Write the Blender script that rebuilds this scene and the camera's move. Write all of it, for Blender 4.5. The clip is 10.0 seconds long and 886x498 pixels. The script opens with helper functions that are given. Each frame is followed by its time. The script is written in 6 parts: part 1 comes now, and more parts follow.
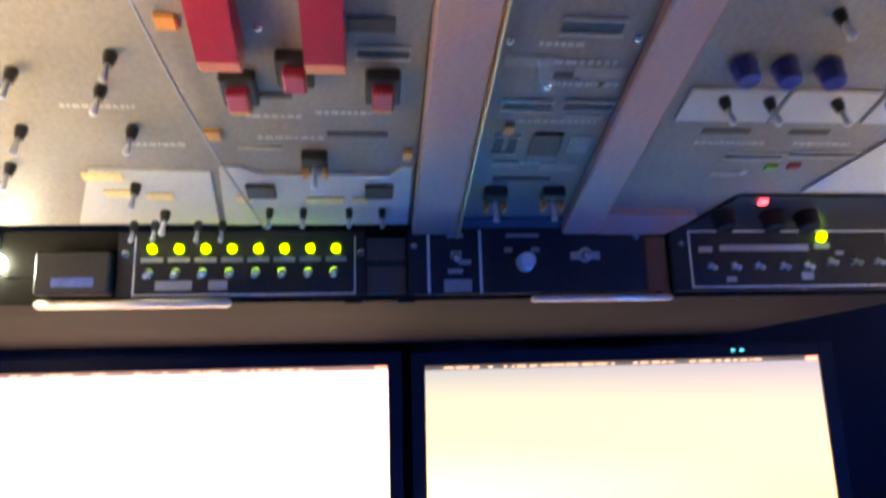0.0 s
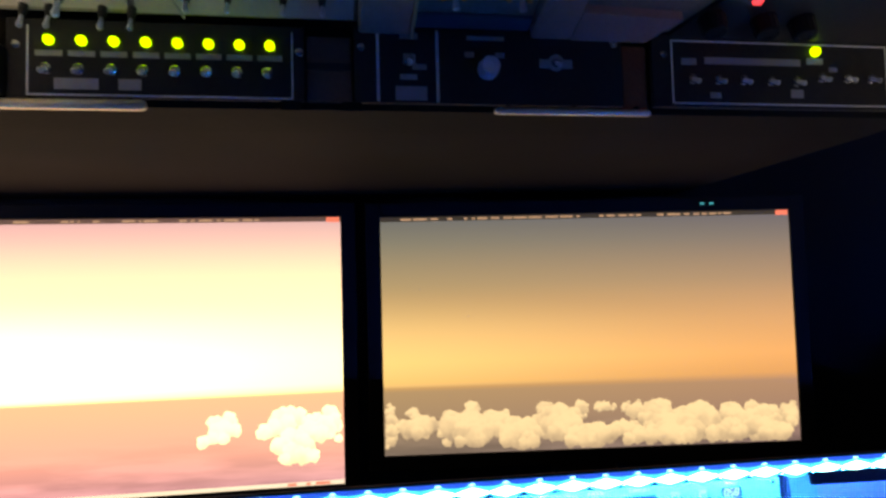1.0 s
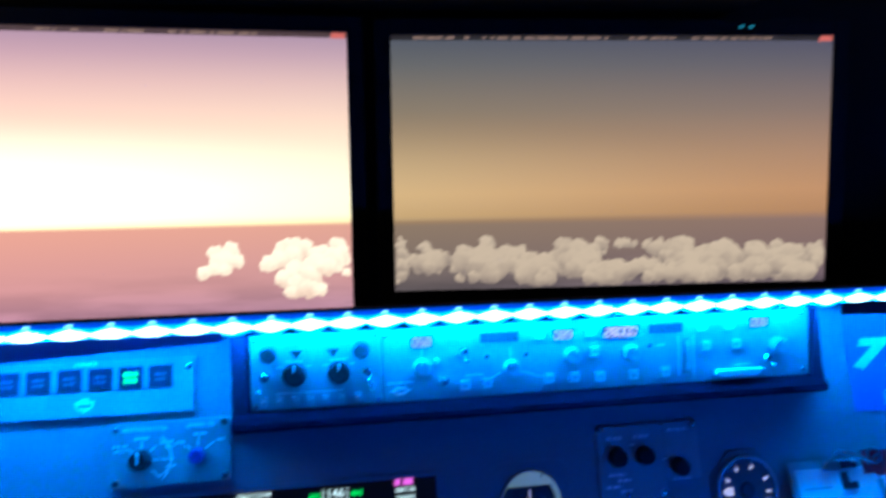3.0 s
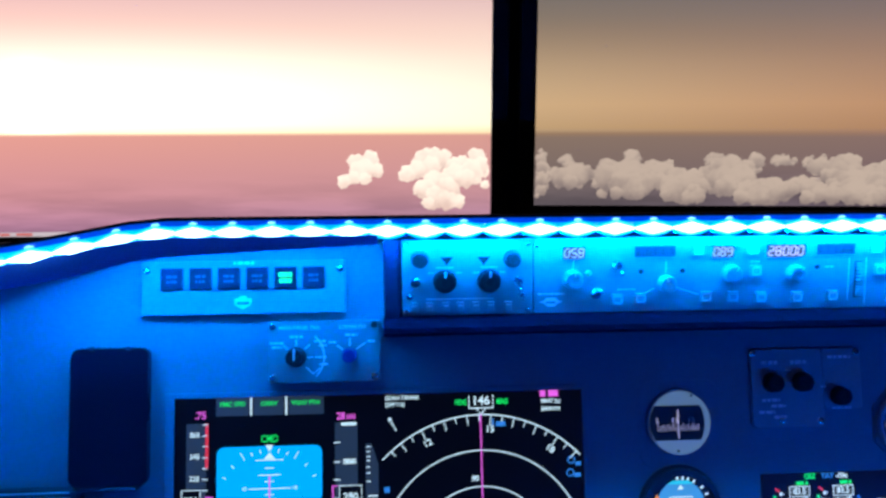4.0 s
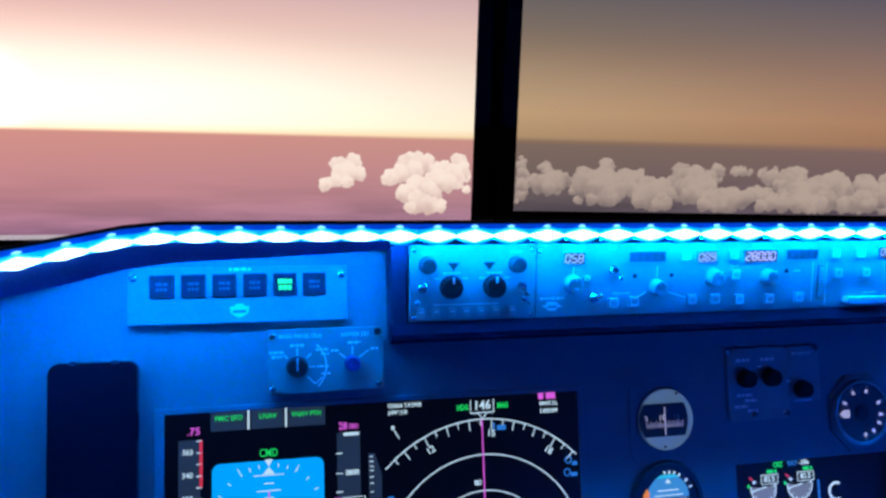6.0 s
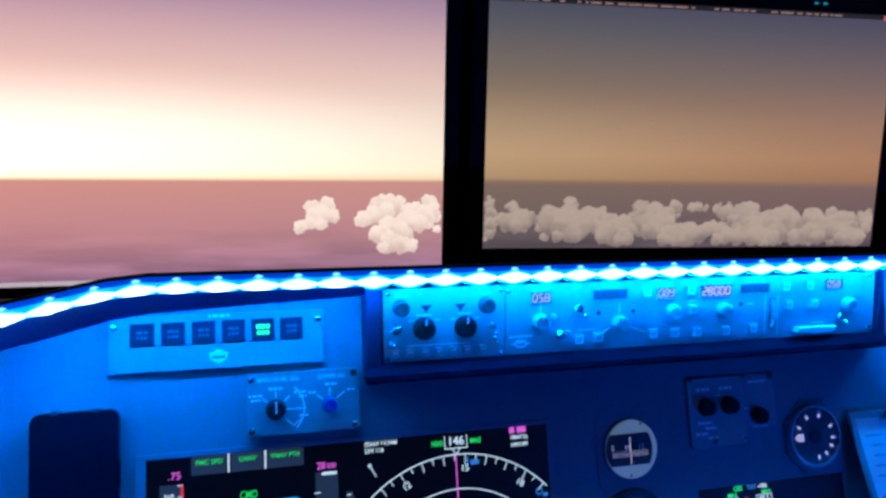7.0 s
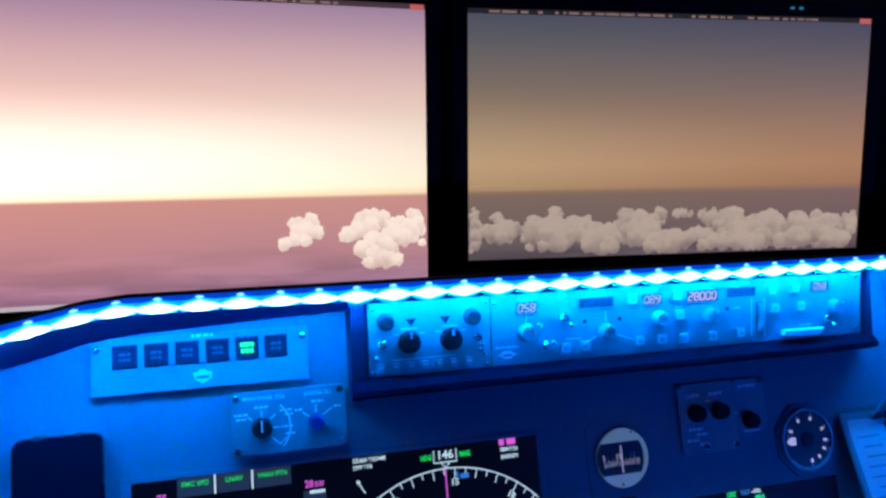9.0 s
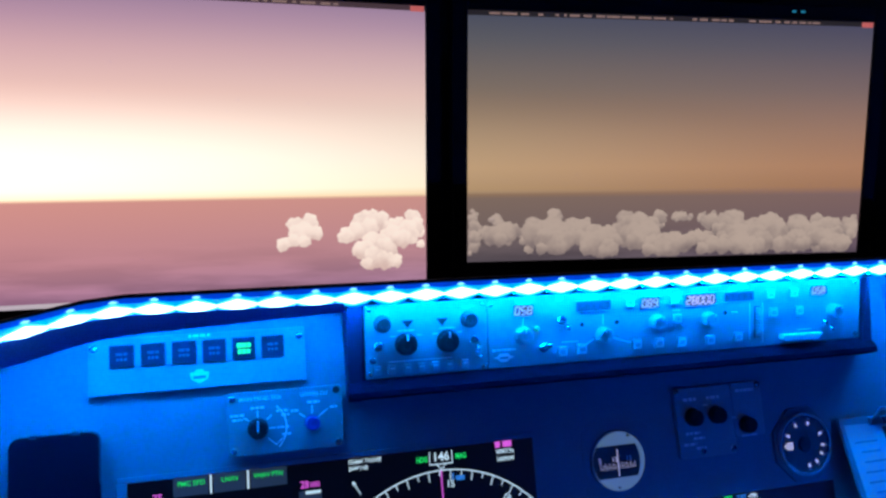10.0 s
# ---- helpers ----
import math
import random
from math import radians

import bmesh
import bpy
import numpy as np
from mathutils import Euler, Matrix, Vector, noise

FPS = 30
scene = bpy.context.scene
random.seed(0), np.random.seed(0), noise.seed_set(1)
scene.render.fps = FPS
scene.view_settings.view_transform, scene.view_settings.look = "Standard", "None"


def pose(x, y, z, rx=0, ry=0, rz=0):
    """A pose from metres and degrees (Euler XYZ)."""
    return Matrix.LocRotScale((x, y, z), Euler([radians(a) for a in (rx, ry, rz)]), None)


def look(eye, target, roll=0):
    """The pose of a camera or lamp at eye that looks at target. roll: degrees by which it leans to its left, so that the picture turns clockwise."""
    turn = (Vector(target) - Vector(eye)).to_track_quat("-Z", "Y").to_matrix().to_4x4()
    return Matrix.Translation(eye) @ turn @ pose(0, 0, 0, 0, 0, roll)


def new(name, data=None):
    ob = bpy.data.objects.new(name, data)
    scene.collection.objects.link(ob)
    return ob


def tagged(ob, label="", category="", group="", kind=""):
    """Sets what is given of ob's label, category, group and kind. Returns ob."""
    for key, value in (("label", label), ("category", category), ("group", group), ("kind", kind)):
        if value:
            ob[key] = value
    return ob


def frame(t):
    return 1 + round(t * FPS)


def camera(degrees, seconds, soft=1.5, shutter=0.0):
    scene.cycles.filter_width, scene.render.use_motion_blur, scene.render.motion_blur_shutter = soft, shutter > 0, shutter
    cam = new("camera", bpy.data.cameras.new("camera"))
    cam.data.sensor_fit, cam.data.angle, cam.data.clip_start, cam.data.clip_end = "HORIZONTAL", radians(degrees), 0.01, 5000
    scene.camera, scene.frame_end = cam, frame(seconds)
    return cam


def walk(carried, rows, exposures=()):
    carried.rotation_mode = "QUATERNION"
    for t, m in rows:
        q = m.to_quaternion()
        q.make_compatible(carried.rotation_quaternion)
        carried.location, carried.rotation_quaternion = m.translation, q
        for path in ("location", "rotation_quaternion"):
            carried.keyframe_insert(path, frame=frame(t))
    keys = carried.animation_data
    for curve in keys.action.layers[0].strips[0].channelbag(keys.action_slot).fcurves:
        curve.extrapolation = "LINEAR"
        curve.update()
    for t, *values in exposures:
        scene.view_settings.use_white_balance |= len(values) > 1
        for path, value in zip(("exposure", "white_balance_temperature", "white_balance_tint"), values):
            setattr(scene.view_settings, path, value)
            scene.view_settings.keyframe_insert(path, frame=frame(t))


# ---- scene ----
cam = camera(64.8, 10.0, soft=2.6, shutter=0.5)
PATH = [
    (0, (0.037, -0.019, 1.368), (0.252, 1.927, 1.782), -1.6),
    (0.2, (0.035, -0.001, 1.36), (0.241, 1.957, 1.707), -1.4),
    (0.5, (0.032, 0.02, 1.335), (0.259, 1.987, 1.613), -1.1),
    (0.7, (0.04, 0.043, 1.322), (0.317, 2.016, 1.489), -1.2),
    (1, (0.054, 0.06, 1.307), (0.369, 2.031, 1.427), -1.5),
    (1.5, (0.067, 0.071, 1.29), (0.4, 2.042, 1.342), -1.6),
    (1.7, (0.064, 0.084, 1.285), (0.427, 2.051, 1.274), -1.2),
    (2, (0.067, 0.099, 1.266), (0.466, 2.058, 1.202), -0.6),
    (2.2, (0.064, 0.104, 1.261), (0.484, 2.057, 1.169), -0.3),
    (2.5, (0.064, 0.111, 1.247), (0.509, 2.058, 1.14), -0.7),
    (2.7, (0.052, 0.121, 1.238), (0.482, 2.07, 1.101), -0.7),
    (3, (0.024, 0.131, 1.22), (0.373, 2.092, 1.034), -0.8),
    (3.2, (0.006, 0.143, 1.216), (0.281, 2.105, 0.943), -0.5),
    (4.3, (-0.065, 0.158, 1.183), (0.036, 2.121, 0.813), 0.0),
    (4.5, (-0.076, 0.158, 1.182), (0.027, 2.121, 0.814), 0.2),
    (4.8, (-0.097, 0.162, 1.177), (0.013, 2.123, 0.801), -0.2),
    (5, (-0.107, 0.167, 1.178), (0.033, 2.13, 0.823), -0.4),
    (5.2, (-0.124, 0.173, 1.18), (0.086, 2.127, 0.812), -0.1),
    (5.5, (-0.144, 0.184, 1.181), (0.19, 2.12, 0.811), 1.1),
    (5.7, (-0.157, 0.182, 1.183), (0.227, 2.111, 0.817), 1.5),
    (6.8, (-0.185, 0.159, 1.219), (0.325, 2.066, 0.896), 1.2),
    (7, (-0.18, 0.152, 1.223), (0.338, 2.059, 0.917), 1.1),
    (7.2, (-0.172, 0.15, 1.226), (0.357, 2.058, 0.942), 0.8),
    (7.5, (-0.169, 0.147, 1.224), (0.38, 2.053, 0.97), 0.2),
    (8, (-0.168, 0.15, 1.224), (0.345, 2.063, 0.946), -1.0),
    (8.5, (-0.166, 0.152, 1.223), (0.362, 2.061, 0.951), -0.5),
    (9, (-0.166, 0.149, 1.22), (0.364, 2.059, 0.957), -0.5),
    (9.5, (-0.166, 0.149, 1.217), (0.346, 2.065, 0.96), -0.4),
    (10, (-0.159, 0.147, 1.224), (0.36, 2.06, 0.957), -0.1),
]
EXPOSURES = [(0, 3.15, 9800, 0), (0.5, 1.65, 12500, -3), (1.0, 1.15, 11500, -8), (1.5, 1.02, 8100, -7), (2.0, 0.64, 7300, -5), (2.5, 0.6, 6800, -5), (3.0, 0.45, 6500, -2), (4.5, 0.12, 6300, 9), (5.0, -0.1, 6350, -4), (5.5, -0.03, 6300, 9), (7.0, 0.0, 6200, 11), (10.0, 0.0, 6200, 11)]
walk(cam, [(t, look(eye, target, roll)) for t, eye, target, roll in PATH], EXPOSURES)

# ---- world and large lights ----
world = bpy.data.worlds.new("world")
scene.world = world
world.use_nodes = True
world.node_tree.nodes["Background"].inputs[0].default_value = (0.02, 0.03, 0.06, 1)
world.node_tree.nodes["Background"].inputs[1].default_value = 0.2


# ---- materials ----
def nodes_of(name):
    m = bpy.data.materials.new(name)
    m.use_nodes = True
    return m, m.node_tree.nodes, m.node_tree.links, m.node_tree.nodes["Principled BSDF"]


def mat(name, color, rough=0.5, metal=0.0, var=0.12, scale=60.0, bump=0.15, coarse=6.0, spec=0.5):
    """A surface with grain and coarse wear: two scales of noise drive colour, gloss and relief."""
    m, n, l, b = nodes_of(name)
    co = n.new("ShaderNodeTexCoord")
    fine, big = n.new("ShaderNodeTexNoise"), n.new("ShaderNodeTexNoise")
    fine.inputs["Scale"].default_value, fine.inputs["Detail"].default_value = scale * 4, 4
    big.inputs["Scale"].default_value, big.inputs["Detail"].default_value = coarse, 3
    l.new(co.outputs["Object"], fine.inputs["Vector"])
    l.new(co.outputs["Object"], big.inputs["Vector"])
    add = n.new("ShaderNodeMath")
    add.operation = "ADD"
    l.new(fine.outputs["Fac"], add.inputs[0])
    l.new(big.outputs["Fac"], add.inputs[1])
    ramp = n.new("ShaderNodeMapRange")
    ramp.inputs["From Min"].default_value, ramp.inputs["From Max"].default_value = 0.6, 1.4
    ramp.inputs["To Min"].default_value, ramp.inputs["To Max"].default_value = 1 - var, 1 + var
    l.new(add.outputs[0], ramp.inputs["Value"])
    mul = n.new("ShaderNodeVectorMath")
    mul.operation = "SCALE"
    mul.inputs[0].default_value = color[:3]
    l.new(ramp.outputs[0], mul.inputs["Scale"])
    l.new(mul.outputs[0], b.inputs["Base Color"])
    rr = n.new("ShaderNodeMapRange")
    rr.inputs["To Min"].default_value, rr.inputs["To Max"].default_value = max(0.03, rough - 0.12), min(1, rough + 0.12)
    l.new(big.outputs["Fac"], rr.inputs["Value"])
    l.new(rr.outputs[0], b.inputs["Roughness"])
    b.inputs["Metallic"].default_value = metal
    b.inputs["Specular IOR Level"].default_value = spec
    if bump:
        bp = n.new("ShaderNodeBump")
        bp.inputs["Strength"].default_value, bp.inputs["Distance"].default_value = bump, 0.0006
        l.new(fine.outputs["Fac"], bp.inputs["Height"])
        l.new(bp.outputs[0], b.inputs["Normal"])
    return m


def glow(name, color, strength=1.0, base=(0.02, 0.02, 0.02)):
    """A surface that gives off light: a display's lit strokes, an LED."""
    m, n, l, b = nodes_of(name)
    b.inputs["Base Color"].default_value = (*base, 1)
    b.inputs["Roughness"].default_value = 0.4
    b.inputs["Emission Color"].default_value = (*color, 1)
    b.inputs["Emission Strength"].default_value = strength
    return m


def sky_screen(name, stops, sun_x, sun_y, sun_gain, width, haze_y, tints, strength=1.0):
    """A monitor's lit picture: an evening sky over hazy land, with the sun's glow at one side.
    stops: height in metres above the screen's foot and linear colour."""
    m, n, l, b = nodes_of(name)
    co = n.new("ShaderNodeTexCoord")
    sep = n.new("ShaderNodeSeparateXYZ")
    l.new(co.outputs["Object"], sep.inputs[0])
    top = stops[-1][0]
    norm = n.new("ShaderNodeMath")
    norm.operation, norm.inputs[1].default_value = "DIVIDE", top
    l.new(sep.outputs["Y"], norm.inputs[0])
    ramp = n.new("ShaderNodeValToRGB")
    els = ramp.color_ramp.elements
    els[0].position, els[0].color = stops[0][0] / top, (*stops[0][1], 1)
    els[1].position, els[1].color = 1.0, (*stops[-1][1], 1)
    for h, c in stops[1:-1]:
        e = els.new(h / top)
        e.color = (*c, 1)
    l.new(norm.outputs[0], ramp.inputs[0])
    # the sun's wide glow, above the haze line only
    dx = n.new("ShaderNodeMath")
    dx.operation, dx.inputs[1].default_value = "SUBTRACT", sun_x
    l.new(sep.outputs["X"], dx.inputs[0])
    dy = n.new("ShaderNodeMath")
    dy.operation, dy.inputs[1].default_value = "SUBTRACT", sun_y
    l.new(sep.outputs["Y"], dy.inputs[0])
    wide = n.new("ShaderNodeMath")
    wide.operation, wide.inputs[1].default_value = "MULTIPLY", 0.14
    l.new(dx.outputs[0], wide.inputs[0])
    vec = n.new("ShaderNodeCombineXYZ")
    l.new(wide.outputs[0], vec.inputs[0])
    l.new(dy.outputs[0], vec.inputs[1])
    ln = n.new("ShaderNodeVectorMath")
    ln.operation = "LENGTH"
    l.new(vec.outputs[0], ln.inputs[0])
    fall = n.new("ShaderNodeMapRange")
    fall.interpolation_type = "SMOOTHSTEP"
    fall.inputs["From Min"].default_value, fall.inputs["From Max"].default_value = 0.0, 0.11
    fall.inputs["To Min"].default_value, fall.inputs["To Max"].default_value = sun_gain, 0.0
    l.new(ln.outputs["Value"], fall.inputs["Value"])
    above = n.new("ShaderNodeMapRange")
    above.inputs["From Min"].default_value, above.inputs["From Max"].default_value = haze_y - 0.001, haze_y + 0.003
    l.new(sep.outputs["Y"], above.inputs["Value"])
    sun = n.new("ShaderNodeMath")
    sun.operation = "MULTIPLY"
    l.new(above.outputs[0], sun.inputs[1])
    # the sun itself, a soft blob
    far = n.new("ShaderNodeCombineXYZ")
    l.new(dx.outputs[0], far.inputs[0])
    l.new(dy.outputs[0], far.inputs[1])
    away = n.new("ShaderNodeVectorMath")
    away.operation = "LENGTH"
    l.new(far.outputs[0], away.inputs[0])
    core = n.new("ShaderNodeMapRange")
    core.interpolation_type = "SMOOTHSTEP"
    core.inputs["From Min"].default_value, core.inputs["From Max"].default_value = 0.012, 0.070
    core.inputs["To Min"].default_value, core.inputs["To Max"].default_value = sun_gain, 0.0
    l.new(away.outputs["Value"], core.inputs["Value"])
    total = n.new("ShaderNodeMath")
    l.new(fall.outputs[0], total.inputs[0])
    l.new(core.outputs[0], total.inputs[1])
    l.new(total.outputs[0], sun.inputs[0])
    warm = n.new("ShaderNodeVectorMath")
    warm.operation = "SCALE"
    warm.inputs[0].default_value = (1.0, 0.88, 0.70)
    l.new(sun.outputs[0], warm.inputs["Scale"])
    # streaks of haze and water below
    st = n.new("ShaderNodeTexNoise")
    st.inputs["Scale"].default_value, st.inputs["Detail"].default_value = 9, 5
    mp = n.new("ShaderNodeMapping")
    mp.inputs["Scale"].default_value = (0.6, 4.6, 1)
    l.new(co.outputs["Object"], mp.inputs[0])
    l.new(mp.outputs[0], st.inputs["Vector"])
    low = n.new("ShaderNodeMapRange")
    low.inputs["From Min"].default_value, low.inputs["From Max"].default_value = 0.40, 0.60
    low.inputs["To Min"].default_value, low.inputs["To Max"].default_value = 0.72, 1.08
    l.new(st.outputs["Fac"], low.inputs["Value"])
    below = n.new("ShaderNodeMix")
    fade = n.new("ShaderNodeMapRange")
    fade.inputs["From Min"].default_value, fade.inputs["From Max"].default_value = haze_y * 0.12, haze_y * 0.62
    l.new(sep.outputs["Y"], fade.inputs["Value"])
    l.new(fade.outputs[0], below.inputs[0])
    l.new(low.outputs[0], below.inputs[2])
    below.inputs[3].default_value = 1.0
    sc = n.new("ShaderNodeVectorMath")
    sc.operation = "SCALE"
    l.new(ramp.outputs[0], sc.inputs[0])
    l.new(below.outputs[0], sc.inputs["Scale"])
    add = n.new("ShaderNodeVectorMath")
    l.new(sc.outputs[0], add.inputs[0])
    l.new(warm.outputs[0], add.inputs[1])
    # the panel's slight colour cast from one side to the other
    cast = n.new("ShaderNodeValToRGB")
    cast.color_ramp.elements[0].color, cast.color_ramp.elements[1].color = (*tints[0], 1), (*tints[1], 1)
    side = n.new("ShaderNodeMath")
    side.operation, side.inputs[1].default_value = "DIVIDE", width
    l.new(sep.outputs["X"], side.inputs[0])
    l.new(side.outputs[0], cast.inputs[0])
    tinted = n.new("ShaderNodeVectorMath")
    tinted.operation = "MULTIPLY"
    l.new(add.outputs[0], tinted.inputs[0])
    l.new(cast.outputs[0], tinted.inputs[1])
    l.new(tinted.outputs[0], b.inputs["Emission Color"])
    b.inputs["Emission Strength"].default_value = strength
    b.inputs["Base Color"].default_value = (0.01, 0.01, 0.012, 1)
    b.inputs["Specular IOR Level"].default_value = 0.1
    b.inputs["Roughness"].default_value = 0.45
    return m


def cloud_mat(name, light, dark, strength=1.0):
    """A screen's picture of cloud: every billow is lighter towards its crown, with soft mottling."""
    m, n, l, b = nodes_of(name)
    co = n.new("ShaderNodeTexCoord")
    uv = n.new("ShaderNodeSeparateXYZ")
    l.new(co.outputs["UV"], uv.inputs[0])
    total = None
    for size, gain in ((20, 0.55), (75, 0.30)):
        no = n.new("ShaderNodeTexNoise")
        no.inputs["Scale"].default_value, no.inputs["Detail"].default_value, no.inputs["Roughness"].default_value = size, 4, 0.55
        l.new(co.outputs["Object"], no.inputs["Vector"])
        sum_node = n.new("ShaderNodeMath")
        sum_node.operation = "MULTIPLY_ADD"
        sum_node.inputs[1].default_value = gain
        l.new(no.outputs["Fac"], sum_node.inputs[0])
        if total:
            l.new(total.outputs[0], sum_node.inputs[2])
        else:
            crown = n.new("ShaderNodeMath")
            crown.operation, crown.inputs[1].default_value = "MULTIPLY", 0.36
            l.new(uv.outputs["Y"], crown.inputs[0])
            l.new(crown.outputs[0], sum_node.inputs[2])
        total = sum_node
    ramp = n.new("ShaderNodeValToRGB")
    ramp.color_ramp.interpolation = "EASE"
    ramp.color_ramp.elements[0].position, ramp.color_ramp.elements[0].color = 0.34, (*dark, 1)
    ramp.color_ramp.elements[1].position, ramp.color_ramp.elements[1].color = 0.80, (*light, 1)
    l.new(total.outputs[0], ramp.inputs[0])
    l.new(ramp.outputs[0], b.inputs["Emission Color"])
    b.inputs["Emission Strength"].default_value = strength
    b.inputs["Base Color"].default_value = (0.01, 0.01, 0.01, 1)
    return m


PANEL = mat("grey_panel_paint", (0.195, 0.215, 0.25), 0.62, var=0.08, coarse=5, bump=0.25)
PLATE = mat("module_grey", (0.285, 0.295, 0.31), 0.5, var=0.07, coarse=12)
OVER = mat("overhead_grey", (0.25, 0.225, 0.195), 0.6, var=0.26, coarse=14)
PALE = mat("pale_grey_panel", (0.52, 0.50, 0.46), 0.55, var=0.1, coarse=9)
RAIL = mat("brown_rail", (0.50, 0.31, 0.28), 0.5, var=0.14, coarse=9)
BLACK = mat("black_plastic", (0.018, 0.018, 0.02), 0.45, var=0.3, coarse=15)
MATT = mat("matt_black", (0.014, 0.014, 0.015), 0.85, var=0.25, coarse=8, spec=0.1)
UNIT = mat("unit_black", (0.021, 0.021, 0.022), 0.55, var=0.3, coarse=15, spec=0.35)
# blue of the sheets that stand in for shade below the strip
HOODSHADE = mat("hood_shade_blue", (0.05, 0.22, 0.80), 0.9, var=0.3, scale=200, bump=0.6, spec=0.1)
FABRIC = mat("dark_cloth", (0.042, 0.05, 0.10), 0.9, var=0.3, scale=200, bump=0.6, spec=0.1)
HOUSING = mat("navy_housing", (0.020, 0.025, 0.055), 0.85, var=0.3, scale=200, bump=0.5, spec=0.1)
KNOB = mat("black_knob", (0.020, 0.020, 0.022), 0.6, var=0.2, spec=0.1)
DARKKNOB = mat("dark_grey_knob", (0.048, 0.048, 0.052), 0.6, var=0.12)
GREYKNOB = mat("grey_knob", (0.36, 0.36, 0.37), 0.5, var=0.1)
STEEL = mat("steel", (0.75, 0.75, 0.76), 0.27, 1.0, var=0.1)
CHROME = mat("polished_trim", (0.90, 0.80, 0.64), 0.36, 0.6, var=0.08, coarse=14, bump=0.05)
WHITE = mat("white_print", (0.8, 0.8, 0.8), 0.6, var=0.05, bump=0)
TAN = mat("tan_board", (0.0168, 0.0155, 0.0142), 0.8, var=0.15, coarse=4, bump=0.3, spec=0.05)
NAVY = mat("navy_wall", (0.005, 0.006, 0.010), 0.8, var=0.2, coarse=3, bump=0.3)
BACKWALL = mat("blue_wall", (0.03, 0.05, 0.14), 0.85, var=0.15, coarse=3, bump=0.3)
WALL = mat("dark_wall", (0.03, 0.04, 0.09), 0.85, var=0.2, coarse=3, bump=0.3)
CEIL = mat("ceiling_board", (0.28, 0.26, 0.24), 0.8, var=0.12, coarse=3, bump=0.3)
FLOOR = mat("carpet", (0.055, 0.036, 0.026), 0.95, var=0.3, scale=150, bump=0.8)
RED = mat("red_guard", (0.44, 0.03, 0.055), 0.35, var=0.15, coarse=20)
AMBER = mat("amber_lens", (0.75, 0.33, 0.08), 0.3, var=0.1)
CAP = glow("led_cap", (0.42, 0.8, 1.0), 6.0, (0.8, 0.8, 0.8))
# emission here imitates the LEDs' bloom, spill and glints
TAPE = glow("led_tape", (0.0, 0.30, 1.0), 1.0, (0.7, 0.7, 0.7))
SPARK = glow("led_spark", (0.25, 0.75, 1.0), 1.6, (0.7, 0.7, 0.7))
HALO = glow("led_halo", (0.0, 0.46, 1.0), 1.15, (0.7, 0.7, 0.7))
GLOWBAND = glow("led_glow_band", (0.0, 0.075, 0.80), 0.55, (0.1, 0.15, 0.5))
GLOWRIM = glow("led_glow_rim", (0.08, 0.72, 1.0), 1.6, (0.7, 0.7, 0.7))
LED = glow("led_lens", (0.0, 0.20, 1.0), 290.0, (0.8, 0.8, 0.8))
LED_FILL = glow("led_fill_blue", (0.0, 0.100, 1.0), 540.0, (0.8, 0.8, 0.8))
WINDOW = mat("window_tint", (0.050, 0.055, 0.06), 0.3, var=0.05, bump=0)
PHONE = mat("phone_black", (0.008, 0.008, 0.018), 0.22, var=0.2, bump=0)
E_WHITE = glow("lit_white", (0.56, 0.76, 0.88), 0.95)
E_TEXT = glow("lit_text", (0.62, 0.84, 0.95), 1.2)
E_GREEN = glow("lit_green", (0.02, 0.75, 0.12), 0.9)
E_MAG = glow("lit_magenta", (0.75, 0.12, 0.75), 0.9)
E_BLUE = glow("lit_sky_blue", (0.0, 0.36, 1.0), 1.0)
E_RED = glow("lit_red", (0.75, 0.03, 0.06), 0.8)
E_GREY = glow("lit_slate", (0.016, 0.030, 0.055), 0.9)
E_BROWN = glow("lit_brown", (0.30, 0.12, 0.03), 0.8)
E_CYAN = glow("lit_cyan", (0.03, 0.22, 0.75), 0.8)
E_BLACK = glow("lit_black", (0.0006, 0.001, 0.003), 1.0, (0.0025, 0.0025, 0.003))
E_BLACK.node_tree.nodes["Principled BSDF"].inputs["Specular IOR Level"].default_value = 0.2
SELPLATE = mat("selector_grey", (0.24, 0.245, 0.25), 0.5, var=0.08, coarse=12)
E_SEG = glow("lit_segment", (0.62, 0.80, 0.86), 0.75)
E_SEG_WARM = glow("lit_segment_warm", (0.86, 0.76, 0.84), 0.85)
E_LIME = glow("lit_lime", (0.45, 1.0, 0.0), 1.1)


# ---- building helpers ----
def put_mesh(name, bm, material, smooth=False):
    bmesh.ops.recalc_face_normals(bm, faces=bm.faces)
    me = bpy.data.meshes.new(name)
    bm.to_mesh(me)
    bm.free()
    if material:
        me.materials.append(material)
    if smooth:
        for f in me.polygons:
            f.use_smooth = True
    return me


def part(name, bm, material, parent, label="", m=None, smooth=False):
    ob = new(name, put_mesh(name, bm, material, smooth))
    ob.parent = parent
    if m is not None:
        ob.matrix_basis = m
    return tagged(ob, label) if label else ob


def thing(name, m, label, category, group="", kind=""):
    ob = new(name)
    ob.empty_display_size = 0.02
    ob.matrix_basis = m
    return tagged(ob, label, category, group, kind)


